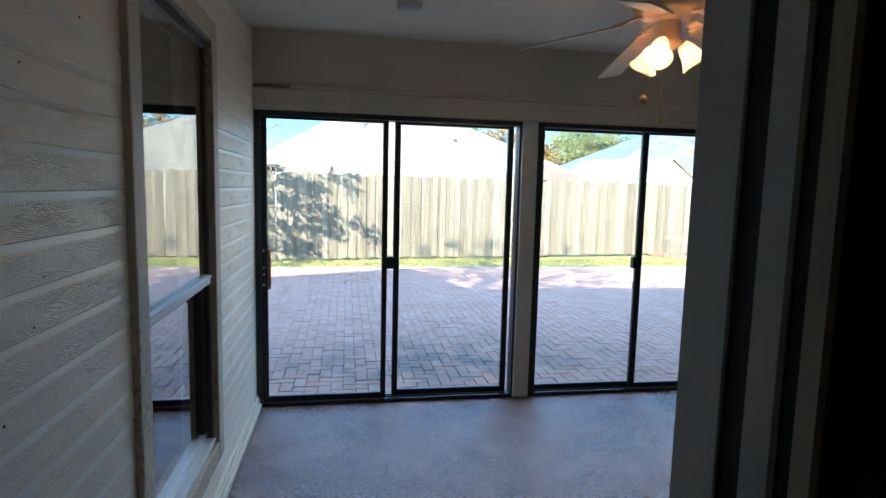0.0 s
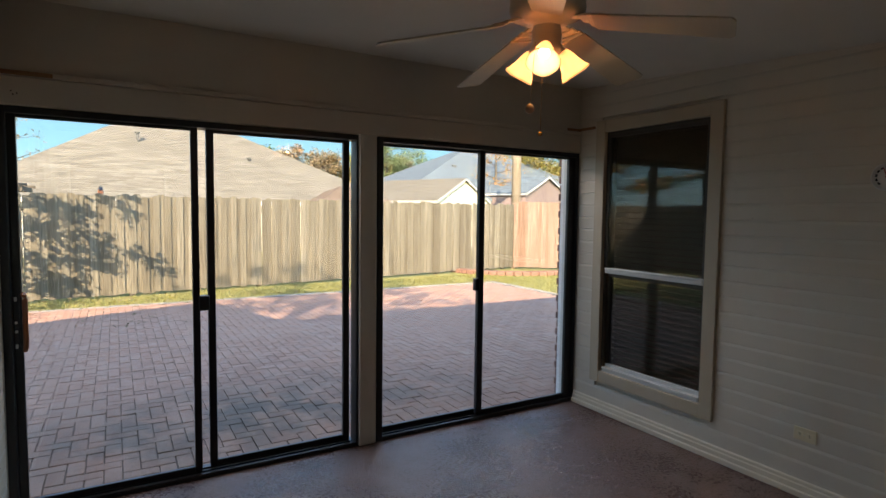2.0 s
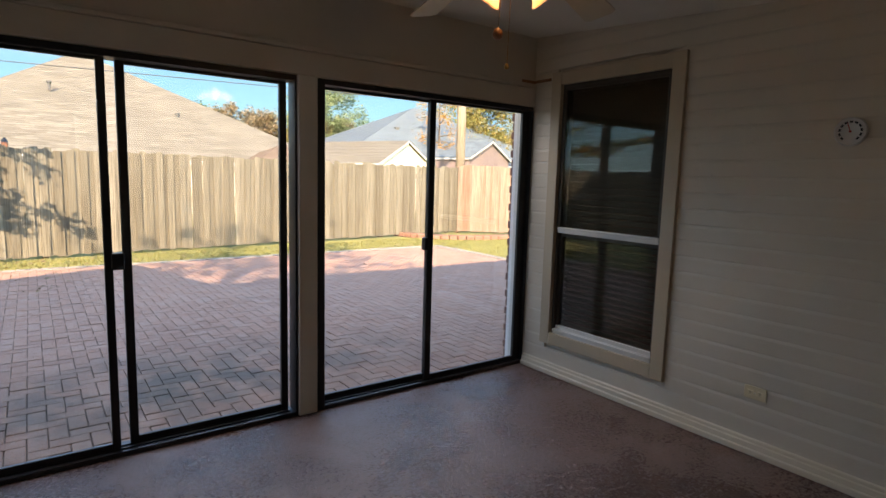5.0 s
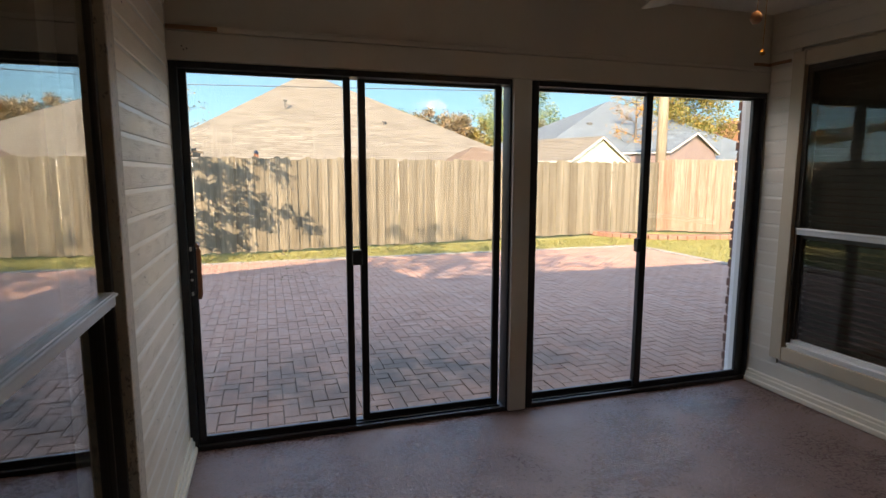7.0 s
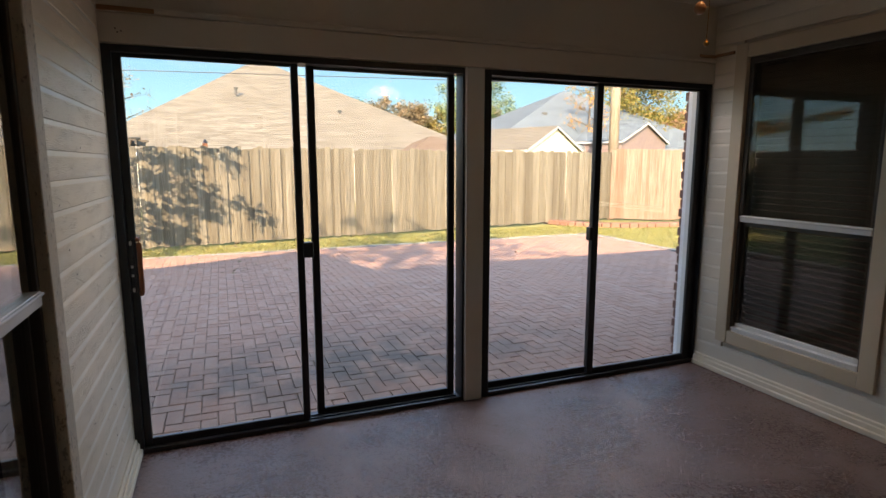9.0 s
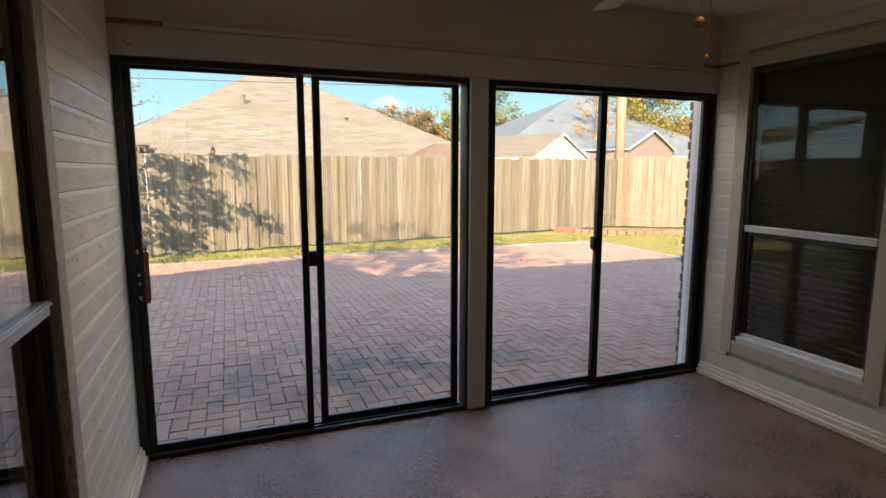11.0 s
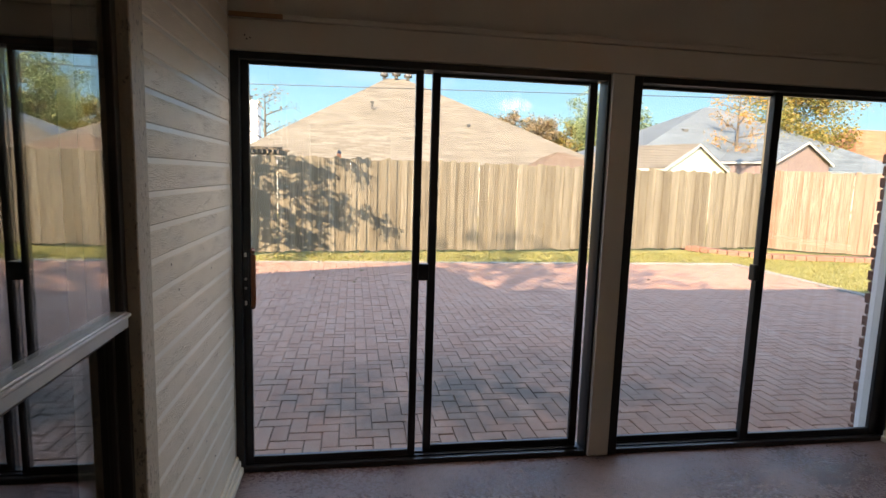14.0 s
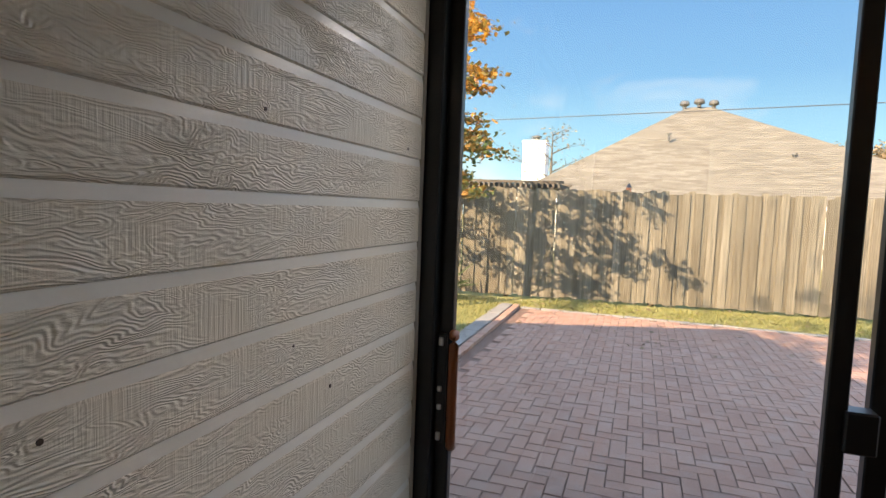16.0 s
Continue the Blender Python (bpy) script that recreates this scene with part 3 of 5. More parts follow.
# ---- windows in the side walls ----
def house_window(name, side, y0, y1, label):
    """A double-hung window: trim boards, sashes, panes, with a blind and a lining coloured as darkness behind it."""
    sgn = 1 if side == "west" else -1
    xf = 0.0 if side == "west" else W

    def bx(d0, d1, ya, yb, za, zb):
        xa, xb = sorted((xf + sgn * d0, xf + sgn * d1))
        return (xa, xb, ya, yb, za, zb)

    w = thing(name, (xf, (y0 + y1) / 2, W_Z0), label, "window", "", "structure")
    t = 0.092
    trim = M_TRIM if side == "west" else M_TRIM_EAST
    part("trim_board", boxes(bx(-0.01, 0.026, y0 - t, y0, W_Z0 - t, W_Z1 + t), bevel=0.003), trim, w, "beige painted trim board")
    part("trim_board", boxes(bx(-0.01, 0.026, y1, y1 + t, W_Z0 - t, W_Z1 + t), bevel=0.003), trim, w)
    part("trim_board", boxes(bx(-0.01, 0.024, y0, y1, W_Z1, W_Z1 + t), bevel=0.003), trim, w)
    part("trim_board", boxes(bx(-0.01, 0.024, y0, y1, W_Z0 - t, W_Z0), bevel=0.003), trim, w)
    mid = 1.13
    a, b = y0 + 0.022, y1 - 0.022
    part("window_frame", boxes(bx(-0.10, -0.004, y0, a, W_Z0, W_Z1), bx(-0.10, -0.004, b, y1, W_Z0, W_Z1), bx(-0.10, -0.004, a, b, W_Z1 - 0.022, W_Z1), bevel=0.002), M_FRAME, w, "dark bronze window frame")
    up = part("upper_sash", boxes(bx(-0.026, -0.002, a, a + 0.014, mid + 0.022, W_Z1 - 0.022), bx(-0.026, -0.002, b - 0.014, b, mid + 0.022, W_Z1 - 0.022), bx(-0.026, -0.002, a + 0.014, b - 0.014, W_Z1 - 0.045, W_Z1 - 0.022), bevel=0.002), M_FRAME, w)
    part("meeting_rail", boxes(bx(-0.052, 0.004, a, b, mid - 0.022, mid + 0.021), bx(-0.052, 0.012, a, b, mid + 0.008, mid + 0.018), bevel=0.003), M_WHITE_ALU, w, "pale aluminium meeting rail")
    lo = part("lower_sash", boxes(bx(-0.056, -0.030, a, a + 0.020, W_Z0 + 0.024, mid - 0.024), bx(-0.056, -0.030, b - 0.020, b, W_Z0 + 0.024, mid - 0.024), bx(-0.056, -0.030, a + 0.020, b - 0.020, mid - 0.05, mid - 0.024), bevel=0.002), M_FRAME, w)
    for sash, d, za, zb in ((up, -0.012, mid + 0.015, W_Z1 - 0.03), (lo, -0.040, W_Z0 + 0.055, mid - 0.045)):
        for off in (0.0, -0.011):
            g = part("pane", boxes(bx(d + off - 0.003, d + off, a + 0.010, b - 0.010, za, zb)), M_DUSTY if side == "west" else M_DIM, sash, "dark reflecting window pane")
            g.visible_shadow = False
    part("sill", boxes(bx(-0.10, 0.004, a, b, W_Z0, W_Z0 + 0.022), bx(-0.060, -0.026, a, b, W_Z0 + 0.023, W_Z0 + 0.06), bevel=0.002), M_WHITE_ALU, w, "pale aluminium sill")
    part("sill_track", boxes(bx(-0.03, 0.012, y0 + 0.02, y1 - 0.02, W_Z0 + 0.022, W_Z0 + 0.034), bevel=0.002), M_WHITE_ALU, w)
    # lining of the room behind, its darkness put into a near-black colour
    part("room_lining", boxes(bx(-1.6, -1.55, y0 - 0.5, y1 + 0.5, 0, CEIL), bx(-1.6, -0.16, y0 - 0.55, y0 - 0.5, 0, CEIL), bx(-1.6, -0.16, y1 + 0.5, y1 + 0.55, 0, CEIL), bx(-1.6, -0.16, y0 - 0.5, y1 + 0.5, CEIL, CEIL + 0.05), bx(-1.6, -0.16, y0 - 0.5, y1 + 0.5, -0.05, 0)), M_ROOM_SHADE, w)
    return w


def blind(name, x, y0, y1, z0, z1, tilt, label):
    b = thing(name, (x, (y0 + y1) / 2, z1), label, "blind")
    part("head_rail", boxes((x - 0.02, x + 0.02, y0, y1, z1 - 0.035, z1), bevel=0.003), M_BLIND, b)
    n = int((z1 - z0 - 0.06) / 0.043)
    for k in range(n):
        z = z1 - 0.06 - k * 0.043
        bm = box(bmesh.new(), -0.024, 0.024, y0 + 0.004, y1 - 0.004, -0.0013, 0.0013)
        bmesh.ops.transform(bm, verts=bm.verts, matrix=pose(x, 0, z, 0, tilt, 0))
        part("slat", bm, M_BLIND, b)
    part("bottom_rail", boxes((x - 0.012, x + 0.012, y0, y1, z0, z0 + 0.014), bevel=0.002), M_BLIND, b)
    return b


house_window("window_1", "west", LW_Y0, LW_Y1, "double-hung house window with beige trim, dark behind")
house_window("window_2", "east", RW_Y0, RW_Y1, "double-hung house window with beige trim over a lowered blind")
blind("window_blind", W + 0.10, RW_Y0 + 0.01, RW_Y1 - 0.01, W_Z0 + 0.02, W_Z1 - 0.02, 52, "lowered brown horizontal blind behind the window glass")


# ---- ceiling fan ----
FAN = Vector((1.915, -1.778, ceiling_z(-1.778)))


def blade_mesh(r0, r1, w0, w1):
    bm = bmesh.new()
    pts = []
    for k in range(7):
        u = k / 6
        r = r0 + (r1 - r0) * u
        h = w0 + (w1 - w0) * u
        pts.append((r, h))
    tip = [(r1 + 0.012, w1 * 0.72)]
    outline = [(r, h) for r, h in pts] + tip + [(r, -h) for r, h in reversed(tip)] + [(r, -h) for r, h in reversed(pts)]
    top = [bm.verts.new((x, y, 0.003)) for x, y in outline]
    low = [bm.verts.new((x, y, -0.003)) for x, y in outline]
    bm.faces.new(top)
    bm.faces.new(list(reversed(low)))
    for k in range(len(outline)):
        j = (k + 1) % len(outline)
        bm.faces.new((top[k], low[k], low[j], top[j]))
    return bm


def ceiling_fan():
    f = thing("ceiling_fan", FAN, "antique white five-blade ceiling fan with three lit glass shades", "ceiling fan")
    x, y, z = FAN
    part("canopy", lathe(bmesh.new(), [(0, 0), (0.075, -0.002), (0.08, -0.02), (0.05, -0.055), (0.02, -0.06), (0, -0.06)], FAN), M_FAN, f, smooth=True)
    part("downrod", rod(bmesh.new(), (x, y, z - 0.05), (x, y, z - 0.10), 0.03), M_FAN, f)
    mz = z - 0.046
    housing = part("motor_housing", lathe(bmesh.new(), [(0.02, 0), (0.06, -0.006), (0.125, -0.02), (0.14, -0.045), (0.143, -0.085), (0.136, -0.105), (0.10, -0.122), (0.055, -0.128), (0.05, -0.15), (0, -0.15)], (x, y, mz), 40), M_FAN, f, smooth=True)
    for k in range(30):
        a = 2 * math.pi * k / 30
        bm = box(bmesh.new(), 0.075, 0.118, -0.004, 0.004, -0.006, 0.006)
        bmesh.ops.transform(bm, verts=bm.verts, matrix=Matrix.Translation((x, y, mz - 0.118)) @ Matrix.Rotation(a, 4, "Z") @ pose(0, 0, 0, 0, -14, 0))
        part("vent_slot", bm, M_SLOT, housing)
    for k in range(5):
        a = radians(13 + 72 * k)
        m = Matrix.Translation((x, y, mz - 0.104)) @ Matrix.Rotation(a, 4, "Z")
        bm = bmesh.new()
        box(bm, 0.05, 0.14, -0.014, 0.014, 0.006, 0.016, bevel=0.003)
        box(bm, 0.13, 0.17, -0.028, 0.028, 0.002, 0.012, bevel=0.003)
        box(bm, 0.16, 0.22, -0.044, 0.044, -0.004, 0.006, bevel=0.004)
        bmesh.ops.transform(bm, verts=bm.verts, matrix=m @ pose(0, 0, -0.006, -12, 11, 0))
        part("blade_iron", bm, M_FAN, f)
        bm = blade_mesh(0.18, 0.635, 0.052, 0.065)
        bmesh.ops.transform(bm, verts=bm.verts, matrix=m @ pose(0, 0, -0.011, -12, 11, 0))
        bl = part("blade", bm, M_BLADE, f, "pale whitewashed wooden blade")
    kz = z - 0.208
    kit = part("light_kit", lathe(bmesh.new(), [(0.05, 0.03), (0.056, -0.012), (0.052, -0.045), (0.06, -0.055), (0.055, -0.075), (0.03, -0.09), (0.012, -0.10), (0, -0.10)], (x, y, kz), 28), M_FAN, f, smooth=True)
    for k in range(3):
        a = radians(-135 + 120 * k)
        d = Vector((math.cos(a), math.sin(a), 0))
        neck = Vector((x, y, kz - 0.055)) + d * 0.055
        axis = (d * 0.62 + Vector((0, 0, -0.78))).normalized()
        tilt = axis.to_track_quat("Z", "Y").to_matrix().to_4x4()
        arm = part("lamp_arm", rod(bmesh.new(), neck - d * 0.02, neck + axis * 0.022, 0.016, 0.019, 14), M_FAN, kit, smooth=True)
        bm = bmesh.new()
        prof = [(0.020, 0.0), (0.026, 0.011), (0.033, 0.030), (0.039, 0.052), (0.046, 0.072), (0.054, 0.088), (0.062, 0.099)]
        lathe(bm, prof + [(r - 0.003, h) for r, h in reversed(prof)], neck + axis * 0.015, 24, tilt)
        for v in bm.verts:
            rel = v.co - (neck + axis * 0.015)
            h = rel.dot(axis)
            if h > 0.08:
                side = rel - axis * h
                ang = math.atan2(side.dot(d.cross(axis)), side.dot(Vector((0, 0, 1))))
                v.co += axis * 0.0015 * math.cos(4 * ang) + side * 0.02 * math.cos(4 * ang)
        part("shade", bm, M_SHADE, f, "frosted tulip glass shade, lit", smooth=True)
        c = neck + axis * 0.06
        bm = bmesh.new()
        bmesh.ops.create_uvsphere(bm, u_segments=14, v_segments=10, radius=0.021, matrix=Matrix.Translation(c))
        part("bulb", bm, M_BULB, f, "glowing bulb", smooth=True)
        lamp = new("bulb_light", bpy.data.lights.new("bulb_light", "POINT"))
        lamp.data.energy, lamp.data.color, lamp.data.shadow_soft_size = 0.075, (1.0, 0.74, 0.46), 0.012
        lamp.location = neck + axis * 0.118
    for (cx, cy, zb, r) in ((1.80, -1.83, 1.946, 0.017), (1.93, -1.735, 1.877, 0.009)):
        top = Vector((x + (cx - x) * 0.75, y + (cy - y) * 0.75, kz - 0.06))
        ch = part("pull_chain", rod(bmesh.new(), top, (cx, cy, zb), 0.0012, 0.0012, 6), M_BRASS, f)
        bm = bmesh.new()
        lathe(bm, [(0, r * 1.15), (r * 0.3, r * 1.05), (r * 0.7, r * 0.75), (r, 0.0), (r * 0.85, -r * 0.55), (r * 0.5, -r * 0.9), (0, -r)], (cx, cy, zb), 16)
        part("pull_knob", bm, M_KNOB if r > 0.01 else M_BRASS, ch, "small turned pull knob", smooth=True)
    return f


ceiling_fan()

# ---- outside ----
FENCE_A, FENCE_B = Vector((-6.5, 7.7, GROUND)), Vector((10.7, 9.95, GROUND))
ground = structure("ground", boxes((-400, 400, -300, 900, GROUND - 0.6, GROUND - 0.055)), M_LAWN, "autumn lawn with yellowing grass", "ground")
patio_bed = structure("patio_bed", boxes((-1.22, 8.0, 0.10, 7.15, GROUND - 0.05, GROUND - 0.012)), M_JOINT, "sandy bed under the brick pavers", "pavement")


def fence_run(name, a, b, height, mat, label, board=0.122, gap=-0.02, seed=1):
    rng = random.Random(seed)
    a, b = Vector(a), Vector(b)
    d = (b - a).normalized()
    q = Vector((-d.y, d.x, 0))
    f = thing(name, a, label, "fence")
    length = (b - a).length
    yaw = math.degrees(math.atan2(d.y, d.x))
    shapes = []
    for k in range(4):
        bm = bmesh.new()
        h = height + (k - 1.5) * 0.012
        c = 0.02
        out = [(0, 0), (board, 0), (board, h - c), (board - c, h), (c, h), (0, h - c)]
        fr = [bm.verts.new((px, -0.008, pz)) for px, pz in out]
        bk = [bm.verts.new((px, 0.008, pz)) for px, pz in out]
        bm.faces.new(list(reversed(fr)))
        bm.faces.new(bk)
        for i in range(6):
            j = (i + 1) % 6
            bm.faces.new((fr[i], fr[j], bk[j], bk[i]))
        bmesh.ops.recalc_face_normals(bm, faces=bm.faces)
        me = bpy.data.meshes.new("picket")
        bm.to_mesh(me)
        bm.free()
        me.materials.append(mat)
        shapes.append(me)
    s, n = 0.0, 0
    while s < length:
        p = new("picket", rng.choice(shapes))
        p.parent = f
        p.matrix_basis = Matrix.Translation(d * s + q * (rng.uniform(-0.003, 0.003) + (0.012 if n % 2 else -0.012)) + Vector((0, 0, rng.uniform(-0.015, 0.015)))) @ pose(0, 0, 0, 0, rng.uniform(-0.15, 0.15), yaw + rng.uniform(-1.5, 1.5))
        s += board + gap * rng.uniform(-0.3, 1.8)
        n += 1
    for z in (0.3, 0.95, 1.55):
        bm = box(bmesh.new(), 0, length, 0.022, 0.06, z, z + 0.085)
        bmesh.ops.transform(bm, verts=bm.verts, matrix=Matrix.Translation(a) @ pose(0, 0, 0, 0, 0, yaw))
        part("rail", bm, mat, f)
    s = 0.0
    while s <= length:
        bm = box(bmesh.new(), s - 0.045, s + 0.045, 0.062, 0.15, -0.05, height - 0.02)
        bmesh.ops.transform(bm, verts=bm.verts, matrix=Matrix.Translation(a) @ pose(0, 0, 0, 0, 0, yaw))
        part("post", bm, mat, f)
        s += 2.44
    return f


fence_run("picket_fence", FENCE_A, FENCE_B, 1.86, M_FENCE, "weathered grey-tan cedar privacy fence on the lawn")
fence_run("picket_fence", (-6.5, 0.6, GROUND), (-6.5, 7.65, GROUND), 1.86, M_FENCE, "weathered cedar side fence in shade", seed=5)
fence_run("picket_fence", (10.75, 9.9, GROUND), (16.0, 6.4, GROUND), 1.93, M_FENCE_NEW, "newer reddish cedar privacy fence on the lawn", seed=2)


def hip_roof(bm, x0, x1, y0, y1, ze, zr, ridge, course=0.16, along="x", shift=0.0):
    """Overlapping shingle courses on the four slopes of a hip roof; ridge: its half length."""
    cx, cy = (x0 + x1) / 2 + shift, (y0 + y1) / 2
    rx, ry = (ridge, 0.0) if along == "x" else (0.0, ridge)
    low = [Vector((x0, y0, ze)), Vector((x1, y0, ze)), Vector((x1, y1, ze)), Vector((x0, y1, ze))]
    top = [Vector((cx - rx, cy - ry, zr)), Vector((cx + rx, cy - ry, zr)), Vector((cx + rx, cy + ry, zr)), Vector((cx - rx, cy + ry, zr))]
    for k in range(4):
        j = (k + 1) % 4
        a, b, c, d = low[k], low[j], top[j], top[k]
        n = max(3, int(((a + b) / 2 - (c + d) / 2).length / course))
        for i in range(n):
            u, v = i / n, (i + 1) / n
            p, q, r, s = a.lerp(d, u), b.lerp(c, u), b.lerp(c, v), a.lerp(d, v)
            up = Vector((0, 0, 0.009))
            run = max((q - p).length, 0.01)
            cuts = [0.0] + [e / run for e in np.arange(0.3 + (i * 0.37) % 0.6, run - 0.2, 0.62)] + [1.0]
            for e0, e1 in zip(cuts, cuts[1:]):
                quad = [p.lerp(q, e0) + up, p.lerp(q, e1) + up, s.lerp(r, e1), s.lerp(r, e0)]
                vs = [bm.verts.new(w) for w in quad]
                if (quad[2] - quad[3]).length < 1e-4:
                    bm.faces.new(vs[:3])
                else:
                    bm.faces.new(vs)
                lip = [bm.verts.new(quad[0]), bm.verts.new(quad[1]), bm.verts.new(quad[1] - up), bm.verts.new(quad[0] - up)]
                bm.faces.new(lip)
    return bm


def house(name, x0, x1, y0, y1, ze, zr, ridge, wall, roof, label, along="x", shift=0.0, edge=None):
    h = thing(name, ((x0 + x1) / 2, (y0 + y1) / 2, GROUND - 0.05), label, "house")
    o = 0.4
    part("wall", boxes((x0 + o, x1 - o, y0 + o, y1 - o, GROUND - 0.05, ze - 0.02)), wall, h)
    part("fascia", boxes((x0, x1, y0, y1, ze - 0.16, ze - 0.004)), edge or M_WHITE_WALL, h, "painted fascia")
    bm = hip_roof(bmesh.new(), x0, x1, y0, y1, ze, zr, ridge, along=along, shift=shift)
    data = bpy.data.meshes.new("roof")
    bmesh.ops.translate(bm, verts=bm.verts, vec=-h.location)
    bm.to_mesh(data)
    bm.free()
    data.materials.append(roof)
    r = new("roof", data)
    r.parent = h
    return h


house_a = house("neighbour_house", -4.3, 11.6, 19.2, 34.0, 1.9, 6.32, 0.45, M_STUCCO_CREAM, M_SHINGLE_TAN, "neighbouring house with a tan shingled hip roof behind the fence", shift=-1.0)
for x, y, z, r in ((2.05, 26.5, 6.29, 0.20), (2.65, 26.45, 6.35, 0.22), (3.25, 26.5, 6.29, 0.20)):
    part("turbine_vent", lathe(bmesh.new(), [(0.09, -0.05), (0.09, 0.08), (r, 0.10), (r * 1.05, 0.2), (r * 0.75, 0.3), (0, 0.33)], (x, y, z), 14), M_METAL, house_a, "dark metal roof vent", smooth=True)
for x, y, z in ((1.36, 23.2, 4.6), (5.6, 22.2, 3.70)):
    part("roof_vent", lathe(bmesh.new(), [(0.05, -0.2), (0.05, 0.05), (0.09, 0.06), (0.09, 0.13), (0, 0.14)], (x, y, z), 10), M_METAL, house_a)
bm = hip_roof(bmesh.new(), 7.4, 10.4, 17.6, 21.0, 1.95, 2.62, 0.1)
part("porch_roof", bm, M_SHINGLE_BROWN, house_a, "brown shingled lower roof")

house_b = house("neighbour_house", 12.2, 28.2, 21.0, 32.0, 2.3, 5.75, 0.3, M_STUCCO_CREAM, M_SHINGLE_GREY, "neighbouring house with a blue-grey shingled hip roof", edge=M_SHINGLE_GREY)
for x, y, z in ((17.2, 24.0, 4.2), (20.1, 24.6, 4.6)):
    part("roof_vent", boxes((x - 0.13, x + 0.13, y - 0.13, y + 0.13, z - 0.2, z + 0.06), bevel=0.02), M_METAL, house_b)


def gable_house(name, centre, yaw, half_w, depth, ze, zr, wall, roof, label, over=0.35):
    """A gable-ended outbuilding whose gable faces its own -y."""
    h = thing(name, centre, label, "house")
    place = Matrix.Translation(centre) @ Matrix.Rotation(radians(yaw), 4, "Z")
    bm = bmesh.new()
    w = half_w
    front = [bm.verts.new(v) for v in ((-w, 0, 0), (w, 0, 0), (w, 0, ze), (0, 0, zr - 0.05), (-w, 0, ze))]
    back = [bm.verts.new((v.co.x, depth, v.co.z)) for v in front]
    bm.faces.new(front)
    bm.faces.new(list(reversed(back)))
    for k in range(5):
        j = (k + 1) % 5
        bm.faces.new((front[k], back[k], back[j], front[j]))
    bmesh.ops.transform(bm, verts=bm.verts, matrix=place)
    part("wall", bm, wall, h)
    slope = (zr - ze) / w
    for s in (-1, 1):
        bm = bmesh.new()
        run = w + over
        n = 14
        for i in range(n):
            u, v = i / n, (i + 1) / n
            zl, zu = zr - slope * run * (1 - u), zr - slope * run * (1 - v)
            for m in range(6):
                y0, y1 = -over + (depth + 2 * over) * m / 6, -over + (depth + 2 * over) * (m + 1) / 6
                a = [(s * run * (1 - u), y0, zl + 0.045), (s * run * (1 - u), y1, zl + 0.045), (s * run * (1 - v), y1, zu + 0.03), (s * run * (1 - v), y0, zu + 0.03)]
                bm.faces.new([bm.verts.new(p) for p in a])
                b = [a[0], a[1], (a[1][0], a[1][1], zl), (a[0][0], a[0][1], zl)]
                bm.faces.new([bm.verts.new(p) for p in b])
        bmesh.ops.transform(bm, verts=bm.verts, matrix=place)
        data = bpy.data.meshes.new("roof")
        bmesh.ops.translate(bm, verts=bm.verts, vec=-Vector(centre))
        bm.to_mesh(data)
        bm.free()
        data.materials.append(roof)
        new("roof", data).parent = h
        bm = bmesh.new()
        q = [(0, -over, zr - 0.08), (0, -over, zr + 0.02), (s * run, -over, zr - slope * run + 0.02), (s * run, -over, zr - slope * run - 0.08)]
        f0 = [bm.verts.new(p) for p in q]
        f1 = [bm.verts.new((p[0], p[1] + 0.04, p[2])) for p in q]
        bm.faces.new(f0)
        bm.faces.new(list(reversed(f1)))
        for k in range(4):
            j = (k + 1) % 4
            bm.faces.new((f0[k], f1[k], f1[j], f0[j]))
        box(bm, *sorted((s * (run - 0.04), s * run)), -over, depth + over, zr - slope * run - 0.08, zr - slope * run + 0.02)
        bmesh.ops.transform(bm, verts=bm.verts, matrix=place)
        part("barge_board", bm, M_BARGE, h, "white painted barge board")
    return h


GB = GROUND - 0.05
gable_house("garage", (14.1, 18.0, GB), 24, 2.05, 4.6, 2.2, 3.17, M_STUCCO_CREAM, M_SHINGLE_TAN, "cream gabled garage with a tan roof and white trim", over=0.14)
gable_house("garden_house", (20.7, 20.0, GB), 22, 2.3, 5.0, 2.72, 3.62, M_STUCCO_PINK, M_SHINGLE_GREY, "pinkish gabled outbuilding with a grey roof", over=0.16)
house("neighbour_house", 26.6, 37.0, 23.0, 31.0, 2.9, 5.0, 2.0, M_WHITE_WALL, M_SHINGLE_ORANGE, "white neighbouring house with an orange tiled roof")
gable_house("playhouse", (0.9, 12.0, GB), 0, 0.42, 1.2, 1.78, 1.94, M_STUCCO_CREAM, M_SHINGLE_TAN, "small tan-roofed playhouse behind the fence", over=0.08)


def chimney():
    x, y, w = -5.2, 30.0, 0.62
    c = thing("chimney", (x, y, GB), "white painted chimney with a dark metal cap", "chimney")
    part("stack", boxes((x - w, x + w, y - w, y + w, GB, 5.2), (x - w - 0.05, x + w + 0.05, y - w - 0.05, y + w + 0.05, 5.05, 5.22), bevel=0.02), M_WHITE_WALL, c)
    part("cap", lathe(bmesh.new(), [(0.19, 0), (0.19, 0.2), (0.28, 0.21), (0.28, 0.3), (0, 0.36)], (x, y, 5.22), 14), M_METAL, c, "dark metal flue cap")


chimney()


